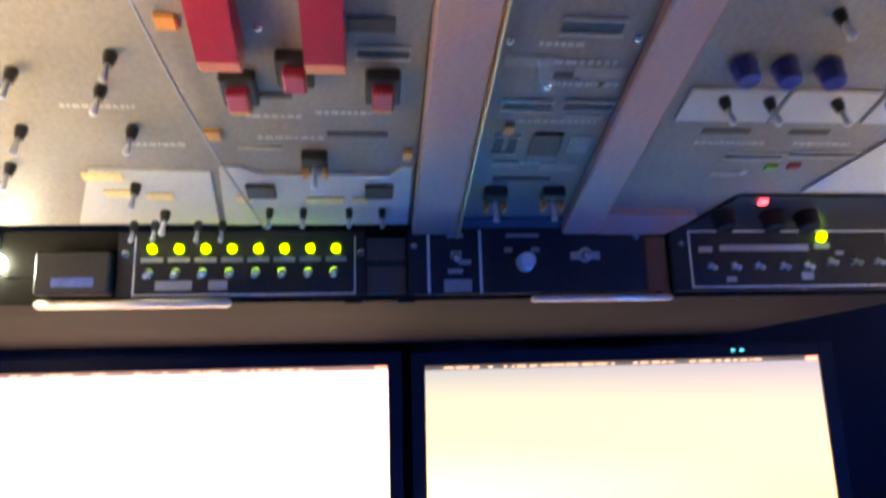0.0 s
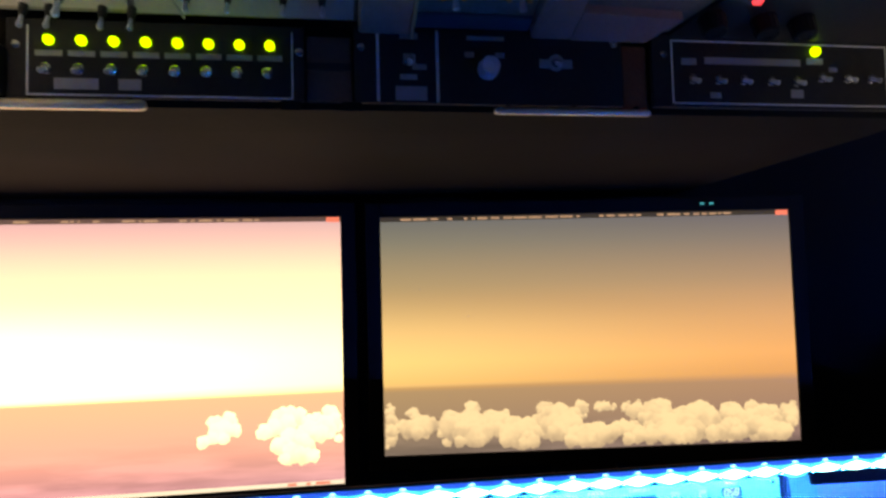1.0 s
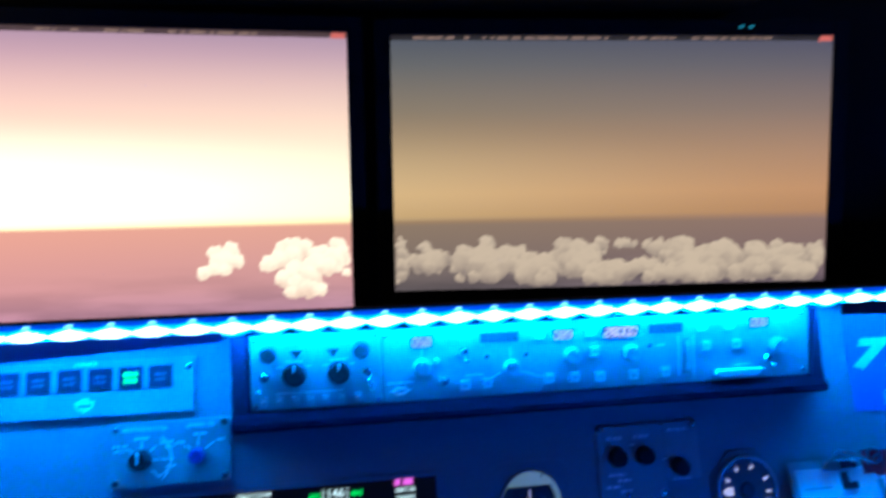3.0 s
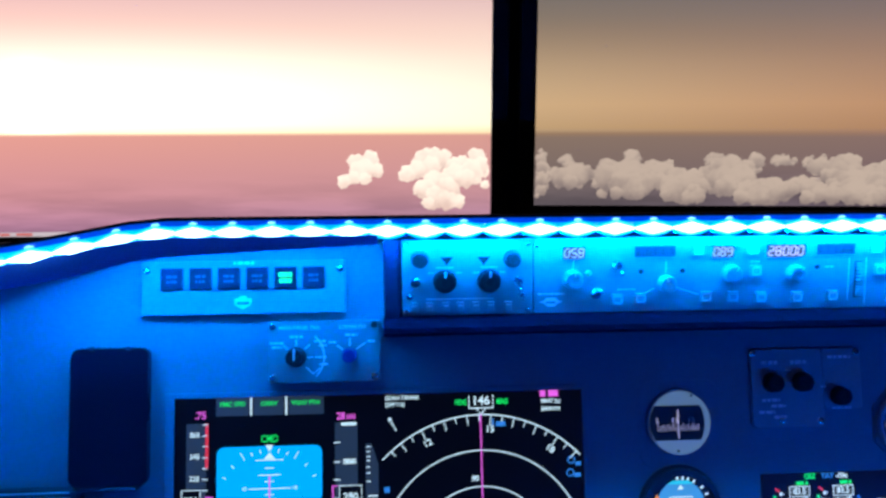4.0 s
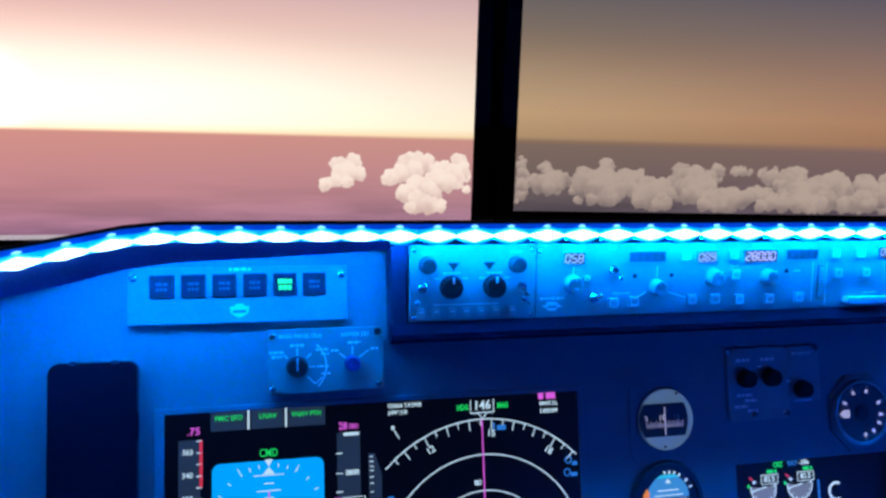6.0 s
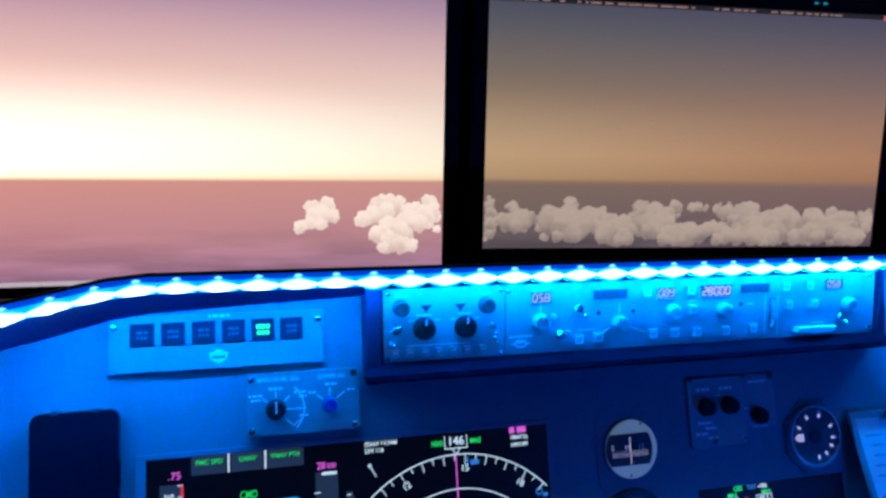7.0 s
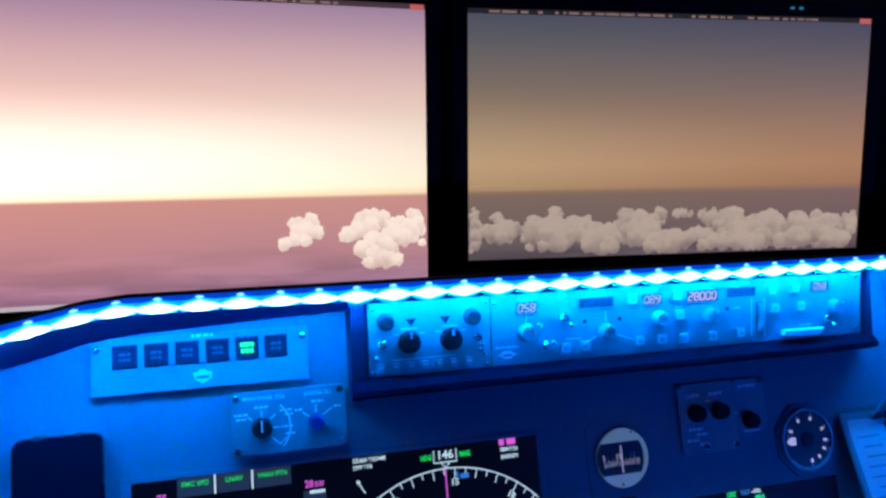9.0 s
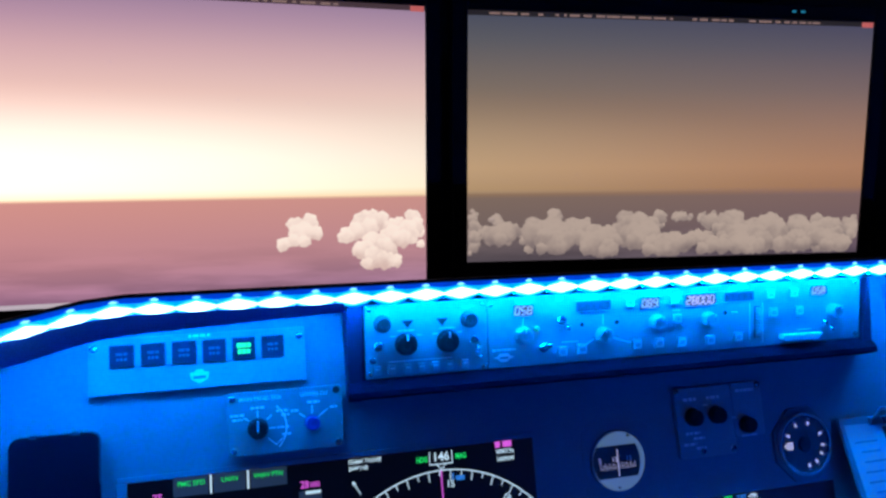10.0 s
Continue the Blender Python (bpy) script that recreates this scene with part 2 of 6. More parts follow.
def box(x0, x1, y0, y1, z0, z1, bevel=0.0, bm=None, seg=1):
    bm = bm or bmesh.new()
    vs = [bm.verts.new((x, y, z)) for x in (x0, x1) for y in (y0, y1) for z in (z0, z1)]
    q = [(0, 1, 3, 2), (4, 6, 7, 5), (0, 4, 5, 1), (2, 3, 7, 6), (0, 2, 6, 4), (1, 5, 7, 3)]
    fs = [bm.faces.new([vs[i] for i in f]) for f in q]
    if bevel:
        es = list({e for f in fs for e in f.edges})
        bmesh.ops.bevel(bm, geom=es, offset=bevel, segments=seg, affect="EDGES", profile=0.5)
    return bm


def outline(points, z0, z1, bm=None, bevel=0.0):
    """An outline in x, y pushed from z0 to z1."""
    bm = bm or bmesh.new()
    lo = [bm.verts.new((x, y, z0)) for x, y in points]
    hi = [bm.verts.new((x, y, z1)) for x, y in points]
    bm.faces.new(lo[::-1])
    top = bm.faces.new(hi)
    k = len(points)
    for i in range(k):
        bm.faces.new((lo[i], lo[(i + 1) % k], hi[(i + 1) % k], hi[i]))
    if bevel:
        bmesh.ops.bevel(bm, geom=list(top.edges), offset=bevel, segments=2, affect="EDGES", profile=0.5)
    return bm


def rounded(x0, x1, y0, y1, r, n=5):
    pts = []
    for cx, cy, a in ((x1 - r, y1 - r, 0), (x0 + r, y1 - r, 90), (x0 + r, y0 + r, 180), (x1 - r, y0 + r, 270)):
        for i in range(n + 1):
            w = radians(a + 90 * i / n)
            pts.append((cx + r * math.cos(w), cy + r * math.sin(w)))
    return pts


def circle(cx, cy, r, n=24, a0=0.0, a1=360.0):
    full = abs(a1 - a0) >= 360
    return [(cx + r * math.cos(radians(a0 + (a1 - a0) * i / (n if full else n - 1))), cy + r * math.sin(radians(a0 + (a1 - a0) * i / (n if full else n - 1)))) for i in range(n)]


def lathe(profile, n=24, cx=0.0, cy=0.0, bm=None):
    """Turns (radius, height) pairs round the z axis; the ends are closed."""
    bm = bm or bmesh.new()
    rings = [[bm.verts.new((cx + r * math.cos(2 * math.pi * i / n), cy + r * math.sin(2 * math.pi * i / n), z)) for i in range(n)] for r, z in profile]
    for a, b in zip(rings, rings[1:]):
        for i in range(n):
            bm.faces.new((a[i], a[(i + 1) % n], b[(i + 1) % n], b[i]))
    bm.faces.new(rings[0][::-1])
    bm.faces.new(rings[-1])
    return bm


def ring(cx, cy, r0, r1, z0, z1, n=32, bm=None, a0=0.0, a1=360.0):
    """A flat ring, or an arc of one, with thickness."""
    bm = bm or bmesh.new()
    full = abs(a1 - a0) >= 360
    k = n if full else n - 1
    cols = []
    for i in range(n):
        w = radians(a0 + (a1 - a0) * i / k)
        c, s = math.cos(w), math.sin(w)
        cols.append([bm.verts.new((cx + r * c, cy + r * s, z)) for r, z in ((r0, z0), (r1, z0), (r1, z1), (r0, z1))])
    for i in range(n if full else n - 1):
        a, b = cols[i], cols[(i + 1) % n]
        for j in range(4):
            bm.faces.new((a[j], a[(j + 1) % 4], b[(j + 1) % 4], b[j]))
    if not full:
        bm.faces.new(cols[0])
        bm.faces.new(cols[-1][::-1])
    return bm


def bar(x0, y0, x1, y1, w, z0, z1, bm=None):
    """A straight stroke of width w between two points."""
    bm = bm or bmesh.new()
    d = Vector((x1 - x0, y1 - y0))
    d.normalize()
    nx, ny = -d.y * w / 2, d.x * w / 2
    return outline([(x0 + nx, y0 + ny), (x0 - nx, y0 - ny), (x1 - nx, y1 - ny), (x1 + nx, y1 + ny)], z0, z1, bm)


def letters(name, body, size, material, parent, x, y, z, align="CENTER", shear=0.0, bold=0.0, wide=1.0, label=""):
    cu = bpy.data.curves.new(name, "FONT")
    cu.body, cu.size, cu.align_x, cu.align_y, cu.shear, cu.offset = body, size, align, "CENTER", shear, bold
    cu.extrude, cu.resolution_u = 0.0002, 3
    tmp = new(name + "_tmp", cu)
    bpy.context.view_layer.update()
    me = bpy.data.meshes.new_from_object(tmp.evaluated_get(bpy.context.evaluated_depsgraph_get()))
    bpy.data.objects.remove(tmp)
    bpy.data.curves.remove(cu)
    me.materials.clear()
    me.materials.append(material)
    ob = new(name, me)
    ob.parent = parent
    ob.matrix_basis = Matrix.Translation((x, y, z)) @ Matrix.Diagonal((wide, 1, 1, 1))
    return tagged(ob, label) if label else ob


LEAN = math.degrees(math.atan(0.27))


def on_panel(x, z, out=0.0):
    """A place on the leaning instrument panel: x right, y up along it, z out of it."""
    return pose(x, 0.868 + 0.27 * (z - 0.89), z, 90 - LEAN, 0, 0) @ Matrix.Translation((0, 0, out))


def upright(x, y, z, turn=0.0):
    """x right, y up, z towards the viewer."""
    return pose(x, y, z, 90, 0, turn)


def screw(parent, x, y, z, r=0.0035):
    bm = lathe([(r, 0), (r, 0.0008), (r * 0.75, 0.0018), (r * 0.3, 0.0021)], 12)
    part("screw", bm, STEEL, parent, "", Matrix.Translation((x, y, z)) @ pose(0, 0, 0, 0, 0, 37 * x * 1000), True)


# ---- the room ----
def slab(name, x0, x1, y0, y1, z0, z1, material, label, category="wall"):
    ob = new(name, put_mesh(name, box(x0, x1, y0, y1, z0, z1), material))
    return tagged(ob, label, category, kind="structure")


slab("floor", -1.9, 1.9, -0.65, 2.1, -0.1, 0.0, FLOOR, "dark brown carpet floor of the simulator room", "floor")
slab("wall_front", -1.9, 1.9, 2.0, 2.1, 0.0, 2.4, NAVY, "black painted wall behind the monitors")
slab("wall_back", -1.8, 1.8, -0.65, -0.55, 0.0, 2.4, BACKWALL, "dark blue painted wall behind the seats")
slab("wall_left", -1.9, -1.8, -0.65, 2.0, 0.0, 2.4, WALL, "dark blue painted side wall")
slab("wall_right", 1.8, 1.9, -0.65, 2.0, 0.0, 2.4, WALL, "dark blue painted side wall")
slab("ceiling", -1.9, 1.9, -0.65, 2.1, 2.4, 2.5, WALL, "dark ceiling of the room", "ceiling")

# ---- cockpit shell ----
# board that closes the gap between the overhead panel and the monitors
bm = bmesh.new()
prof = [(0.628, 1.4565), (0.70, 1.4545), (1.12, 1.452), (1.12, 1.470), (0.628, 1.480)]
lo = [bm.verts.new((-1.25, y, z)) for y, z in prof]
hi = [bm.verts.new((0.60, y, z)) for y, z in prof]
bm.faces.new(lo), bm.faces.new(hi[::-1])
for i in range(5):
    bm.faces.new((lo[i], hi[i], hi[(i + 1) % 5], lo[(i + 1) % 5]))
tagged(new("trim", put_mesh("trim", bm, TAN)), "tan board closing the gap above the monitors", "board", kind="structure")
# raised ceiling beside it, reaching the slanted side wall
tagged(new("ceiling_board", put_mesh("ceiling_board", box(0.60, 1.7, 0.45, 1.9, 1.60, 1.62), CEIL)), "plain grey board over the first officer's side", "ceiling", kind="structure")
ob = new("wall_slanted", put_mesh("wall_slanted", box(0, 0.9, 0, 0.03, 0, 1.598), NAVY))
ob.matrix_basis = pose(0.66, 1.475, 0, 0, 0, -52)
tagged(ob, "matt dark blue slanted side wall beside the monitors", "wall", kind="structure")

# main instrument panel
panel = thing("instrument_panel", on_panel(0, 0.89), "grey painted sheet metal main instrument panel under the glareshield", "instrument panel")
part("face_plate", box(-0.85, 1.05, -0.45, 0.177, -0.012, 0.0, 0.0015), PANEL, panel)
part("stand", box(-0.80, 1.00, -0.92, -0.45, -0.30, -0.02, 0.004), MATT, panel, "black lower housing")


# ---- glareshield: hood with a fascia that bends towards the viewer on the captain's side ----
EDGE = [(-0.8, 0.58, 1.01), (-0.62, 0.685, 1.035), (-0.5, 0.755, 1.052), (-0.4127, 0.806, 1.065), (-0.386, 0.8215, 1.0675), (-0.357, 0.8365, 1.0715), (-0.315, 0.852, 1.078), (-0.28, 0.858, 1.0805), (-0.2, 0.8585, 1.0805), (-0.07, 0.8585, 1.0805), (0.3, 0.8585, 1.0805), (0.62, 0.8585, 1.0805), (0.818, 0.8585, 1.0805)]
glare = thing("glareshield", pose(0, 0, 0), "black cloth-covered glareshield hood over the instrument panel", "glareshield")
bm = bmesh.new()
rows = []
for x, y, z in EDGE:
    rows.append([bm.verts.new(p) for p in ((x, y + 0.0128, z - (0.0160 if x < -0.30 else 0.0125)), (x, y - 0.0105, z + 0.0064), (x, y - 0.0105, z + 0.0118), (x, y - 0.004, z + 0.0132), (x, max(y + 0.09, 0.995), min(z, 1.066) - 0.026), (x, max(y + 0.09, 0.995), z - 0.042))])
for a, b in zip(rows, rows[1:]):
    for i in range(6):
        bm.faces.new((a[i], a[(i + 1) % 6], b[(i + 1) % 6], b[i]))
bm.faces.new(rows[0]), bm.faces.new(rows[-1][::-1])
part("hood", bm, FABRIC, glare)
bm = bmesh.new()
rows = []
for x, y, z in EDGE:
    rows.append([bm.verts.new((x, y - 0.0108 + 0.0015 * math.cos(a), z + 0.0120 + 0.0015 * math.sin(a))) for a in [k * math.pi / 4 for k in range(8)]])
for a, b in zip(rows, rows[1:]):
    for i in range(8):
        bm.faces.new((a[i], a[(i + 1) % 8], b[(i + 1) % 8], b[i]))
bm.faces.new(rows[0]), bm.faces.new(rows[-1][::-1])
part("edge_piping", bm, MATT, glare, "black rubber edge piping", None, True)


def shade_lip(x0, x1, drop0, drop1, cloth):
    """A sheet below the strip, standing in for the shade under the hood where no panel is."""
    bm = bmesh.new()
    rows = []
    for k in range(25):
        x = x0 + (x1 - x0) * k / 24
        a, b = [(p, q) for p, q in zip(EDGE, EDGE[1:]) if p[0] <= x <= q[0] + 1e-6][0]
        w = (x - a[0]) / (b[0] - a[0])
        y, z = a[1] + w * (b[1] - a[1]), a[2] + w * (b[2] - a[2])
        d = drop0 + (drop1 - drop0) * k / 24
        rows.append([bm.verts.new(p) for p in ((x, y - 0.0148, z - 0.0054), (x, y - 0.0130, z - 0.0054), (x, y - 0.0130 - 0.30 * d, z - 0.006 - d), (x, y - 0.0148 - 0.30 * d, z - 0.006 - d))])
    for a, b in zip(rows, rows[1:]):
        for i in range(4):
            bm.faces.new((a[i], a[(i + 1) % 4], b[(i + 1) % 4], b[i]))
    bm.faces.new(rows[0]), bm.faces.new(rows[-1][::-1])
    part("hood_lip", bm, cloth, glare, "sheet standing in for the shade under the hood")


# shaded bands left and right of the autopilot panel, built as sheets
shade_lip(-0.79, -0.36, 0.013, 0.021, HOODSHADE)
shade_lip(-0.36, -0.074, 0.021, 0.008, HOODSHADE)
shade_lip(0.622, 0.816, 0.013, 0.016, HOUSING)

# LED strip along the fascia
pts = [Vector(p[:3]) for p in EDGE]
strip = thing("led_strip", pose(0, 0, 0), "lit blue LED strip stuck along the glareshield edge", "LED strip")
bm = bmesh.new()
rows = []
for p in pts:
    rows.append([bm.verts.new(p + Vector(o)) for o in ((0, -0.0108, -0.0048), (0, -0.0096, -0.0050), (0, -0.0112, 0.0054), (0, -0.0124, 0.0052))])
for a, b in zip(rows, rows[1:]):
    for i in range(4):
        bm.faces.new((a[i], a[(i + 1) % 4], b[(i + 1) % 4], b[i]))
bm.faces.new(rows[0]), bm.faces.new(rows[-1][::-1])
part("tape", bm, TAPE, strip, "silicone tape with the LEDs' glow put into its colour")
# band above the tape: blue spill on the hood edge, given as emission
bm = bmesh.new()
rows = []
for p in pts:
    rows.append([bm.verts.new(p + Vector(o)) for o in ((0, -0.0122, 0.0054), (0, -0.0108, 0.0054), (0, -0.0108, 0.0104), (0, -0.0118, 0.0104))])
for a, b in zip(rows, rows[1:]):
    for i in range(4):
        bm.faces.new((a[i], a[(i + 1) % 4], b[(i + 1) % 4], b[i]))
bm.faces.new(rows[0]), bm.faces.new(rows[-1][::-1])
part("sleeve", bm, GLOWBAND, strip, "blue glow along the hood edge, built as a lit band")


def diamond(w, h, px, py, rise):
    """A low lens with a drawn-out outline."""
    bm = bmesh.new()
    rings = []
    for grow, z in ((1.0, 0.0), (0.9, rise * 0.5), (0.45, rise)):
        one = []
        for k in range(24):
            c, s = math.cos(2 * math.pi * k / 24), math.sin(2 * math.pi * k / 24)
            one.append(bm.verts.new((w * grow * abs(c) ** px * (1 if c > 0 else -1), h * grow * abs(s) ** py * (1 if s > 0 else -1), z)))
        rings.append(one)
    for a, b in zip(rings, rings[1:]):
        for k in range(24):
            bm.faces.new((a[k], a[(k + 1) % 24], b[(k + 1) % 24], b[k]))
    bm.faces.new(rings[0][::-1]), bm.faces.new(rings[-1])
    return bm


lens = diamond(0.0165, 0.0040, 1.3, 1.1, 0.0010)
# cap, halo, rim and dot shape each LED's bloom and reflection as lit lenses
cap_mesh = put_mesh("cap", diamond(0.0204, 0.0061, 2.6, 1.55, 0.0012), CAP, True)
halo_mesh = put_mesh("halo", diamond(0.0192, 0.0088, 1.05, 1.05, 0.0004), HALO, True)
glow_rim_mesh = put_mesh("rim", diamond(0.0200, 0.0078, 1.7, 1.5, 0.0006), GLOWRIM, True)
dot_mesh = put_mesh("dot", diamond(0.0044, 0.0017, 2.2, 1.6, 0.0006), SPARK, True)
lens_mesh = put_mesh("led", lens, LED, True)


def along(s):
    """Place and direction at s metres along the strip, counted from its bend to the right."""
    run = [(a, b) for a, b in zip(pts, pts[1:])]
    at = -sum((b - a).length for a, b in run[:7])
    for a, b in run:
        d = (b - a).length
        if s <= at + d:
            return a + (b - a) * ((s - at) / d), (b - a).normalized()
        at += d
    return pts[-1], (pts[-1] - pts[-2]).normalized()


for i in range(-11, 22):
    p, d = along(0.216 + 0.0379 * i + 0.00009 * max(i, 0) ** 2)
    ob = new("led", lens_mesh)
    ob.parent = strip
    up = Vector((0, 0, 1))
    out = (d.cross(up).normalized() * 0.12 - up).normalized()
    ob.matrix_basis = Matrix.LocRotScale(p + d.cross(up).normalized() * 0.0075 - up * 0.0064, Matrix((d, out.cross(d), out)).transposed().to_quaternion(), None)
    side = (d.cross(up).normalized() - up * 0.15).normalized()
    turn = Matrix((d, side.cross(d), side)).transposed().to_quaternion()
    for name, mesh, off in (("cap", cap_mesh, 0.0006), ("rim", glow_rim_mesh, 0.0006), ("halo", halo_mesh, 0.0004), ("dot", dot_mesh, 0.0098)):
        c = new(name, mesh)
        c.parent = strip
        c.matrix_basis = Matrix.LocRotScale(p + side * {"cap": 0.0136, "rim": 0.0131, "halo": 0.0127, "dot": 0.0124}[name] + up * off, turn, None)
bm = bmesh.new()
prev = None
for i in range(7):
    w = i / 6
    c = Vector((0.815 + 0.03 * w, 0.854 - 0.004 * w, 1.081 - 0.02 * w * w))
    cur = [bm.verts.new(c + Vector((0, 0.0012 * math.cos(a), 0.0012 * math.sin(a)))) for a in [k * math.pi / 3 for k in range(6)]]
    if prev:
        for k in range(6):
            bm.faces.new((prev[k], prev[(k + 1) % 6], cur[(k + 1) % 6], cur[k]))
    prev = cur
part("lead", bm, WHITE, strip, "thin white feed wire")


def fill_strip(x0, x1):
    """An unseen blue LED strip added low on the back wall, tilted to the floor, as fill for the panel."""
    t = thing("led_strip", pose(x0, -0.543, 0.50, -32), "unseen blue LED strip added low on the wall to fill the panel", "LED strip")
    part("channel", box(0, x1 - x0, -0.001, 0.006, -0.010, 0.010, 0.001), MATT, t, "black mounting channel")
    # flange keeps the added light off the overhead
    part("flange", box(0, x1 - x0, 0.0062, 0.0104, 0.0085, 0.0100, 0.0005), MATT, t, "black shading flange")
    for k in range(int((x1 - x0) / 0.04)):
        ob = new("led", fill_led)
        ob.parent = t
        ob.matrix_basis = Matrix.Translation((0.02 + 0.04 * k, 0.0062, 0))


fill_led = put_mesh("led", box(-0.017, 0.017, 0, 0.0012, -0.0065, 0.0065, 0.0004), LED_FILL)
# both strips are out of view and only add blue fill
fill_strip(-1.60, -1.10)
fill_strip(0.75, 1.75)


# ---- monitors ----
def monitor(name, m, w, h, picture, label):
    t = thing(name, m, label, "monitor", "outside view monitors")
    b = 0.021
    bm = bmesh.new()
    for x0, x1, y0, y1 in ((-b, 0, -b, h + b), (w, w + b, -b, h + b), (0, w, -b, 0), (0, w, h, h + b)):
        box(x0, x1, y0, y1, -0.030, 0.004, 0.0012, bm)
    part("bezel", bm, MATT, t, "matt black bezel")
    part("back_cover", box(-b + 0.01, w + b - 0.01, -b + 0.01, h + b - 0.01, -0.055, -0.0305, 0.004), MATT, t)
    part("screen", box(0, w, 0, h, -0.006, 0.0), picture, t, "lit sunset sky picture")
    part("stand", box(w * 0.42, w * 0.58, -0.52, 0.1, -0.09, -0.056, 0.005), BLACK, t)
    part("foot", box(w * 0.3, w * 0.7, -0.535, -0.52, -0.20, 0.03, 0.004), BLACK, t)
    return t


SKY_A = sky_screen("sunset_picture", [(0, (0.37, 0.19, 0.29)), (0.05, (0.52, 0.245, 0.255)), (0.126, (0.65, 0.30, 0.235)), (0.130, (0.95, 0.68, 0.36)), (0.140, (1.08, 0.88, 0.57)), (0.18, (0.98, 0.79, 0.57)), (0.22, (0.94, 0.71, 0.53)), (0.26, (0.86, 0.58, 0.46)), (0.31, (0.66, 0.42, 0.40)), (0.345, (0.48, 0.30, 0.355)), (0.3755, (0.34, 0.22, 0.31))], 0.0666, 0.166, 0.58, 0.638, 0.128, ((1.05, 0.96, 1.02), (0.92, 0.94, 1.0)))
SKY_B = sky_screen("dusk_picture", [(0, (0.12, 0.09, 0.115)), (0.05, (0.18, 0.122, 0.12)), (0.088, (0.215, 0.14, 0.12)), (0.100, (0.37, 0.20, 0.10)), (0.13, (0.43, 0.235, 0.12)), (0.18, (0.34, 0.205, 0.13)), (0.24, (0.205, 0.150, 0.13)), (0.30, (0.110, 0.102, 0.125)), (0.338, (0.068, 0.071, 0.115))], -0.15, 0.13, 0.12, 0.604, 0.094, ((0.97, 1.01, 0.90), (0.98, 0.90, 0.94)))
mon_a = monitor("monitor", upright(-0.571, 1.068, 1.0415), 0.638, 0.3755, SKY_A, "wide black monitor showing a bright sunset over haze")
mon_b = monitor("monitor", upright(0.1235, 1.0625, 1.0765, -5.95), 0.605, 0.338, SKY_B, "wide black monitor showing dusk sky over clouds")


# ---- what the monitors show besides the sky: window bars and clouds ----
def puffs(name, circles, material, parent, label):
    """A bank of clouds: overlapping ragged puffs, each a hair in front of the last."""
    rnd = random.Random(len(circles))
    bm = bmesh.new()
    uv = bm.loops.layers.uv.new("puff")
    back_first = sorted(circles, key=lambda c: -c[1] + (0.02 if c[2] > 0.008 else -0.5))
    for i, (x, y, r) in enumerate(back_first):
        z = 0.0003 + 0.000005 * i
        ph = rnd.random() * 6
        vs = []
        for k in range(28):
            a = 2 * math.pi * k / 28
            rr = r * (1 + 0.09 * math.sin(3 * a + ph) + 0.07 * math.sin(7 * a + 2 * ph) + rnd.uniform(-0.05, 0.05))
            vs.append(bm.verts.new((x + rr * math.cos(a), y + rr * math.sin(a), z)))
        f = bm.faces.new(vs)
        for loop in f.loops:
            loop[uv].uv = (0.5 + 0.5 * (loop.vert.co.x - x) / r, 0.5 + 0.5 * (loop.vert.co.y - y) / r)
    return part(name, bm, material, parent, label)


CLOUD_A = cloud_mat("cloud_warm", (1.0, 0.80, 0.66), (0.66, 0.45, 0.38))
CLOUD_B = cloud_mat("cloud_dusk", (0.47, 0.355, 0.285), (0.215, 0.160, 0.148))


def window_bar(mon, w, h, material, seed):
    """The thin window title bar along a picture's top, with its marks and close button."""
    part("title_bar", box(0, w, h - 0.0065, h, 0.0002, 0.0008), material, mon, "thin dark window title bar")
    rnd = random.Random(seed)
    bm = bmesh.new()
    x = 0.02
    while x < w - 0.09:
        d = rnd.uniform(0.003, 0.020)
        if rnd.random() < 0.8:
            box(x, x + d, h - 0.0050, h - 0.0022, 0.0009, 0.0012, 0, bm)
        x += d + rnd.uniform(0.002, 0.007)
    tagged(part("title_lettering", bm, E_DULL, mon, "unreadable reddish marks"), kind="stuff")
    part("close_button", box(w - 0.020, w - 0.002, h - 0.0075, h - 0.0005, 0.0009, 0.0014), E_CLOSE, mon, "pale red close button")


E_DULL = glow("lit_dull_pink", (0.24, 0.15, 0.13), 1.0)
E_CLOSE = glow("lit_close_red", (0.5, 0.11, 0.10), 1.0)
E_BARA = glow("lit_bar_brown", (0.06, 0.035, 0.04), 1.0)
E_BARB = glow("lit_bar_grey", (0.018, 0.015, 0.016), 1.0)
window_bar(mon_a, 0.638, 0.3755, E_BARA, 5)
window_bar(mon_b, 0.605, 0.338, E_BARB, 8)
part("task_bar", box(0, 0.638, 0.0, 0.0055, 0.0002, 0.0008), glow("lit_bar_pale", (0.50, 0.42, 0.45), 1.0), mon_a, "thin pale task bar")
bm = bmesh.new()
for x, d in ((0.01, 0.012), (0.03, 0.02), (0.56, 0.012), (0.585, 0.006), (0.598, 0.02)):
    box(x, x + d, 0.0012, 0.0045, 0.0009, 0.0013, 0, bm)
tagged(part("task_lettering", bm, E_CLOSE, mon_a, "tiny red and white icons"), kind="stuff")
bm = bmesh.new()
box(0.470, 0.476, 0.3475, 0.3505, 0.004, 0.0045, 0, bm)
box(0.484, 0.490, 0.3475, 0.3505, 0.004, 0.0045, 0, bm)
part("power_marks", bm, glow("lit_teal_mark", (0.02, 0.25, 0.4), 0.8), mon_b, "small blue power marks")


def small_a(*cs):
    return [(min(0.638 - (766 - x) * 0.00074, 0.6375 - r * 0.00088), 0.1285 - (y - 340) * 0.00072, r * 0.00074) for x, y, r in cs]


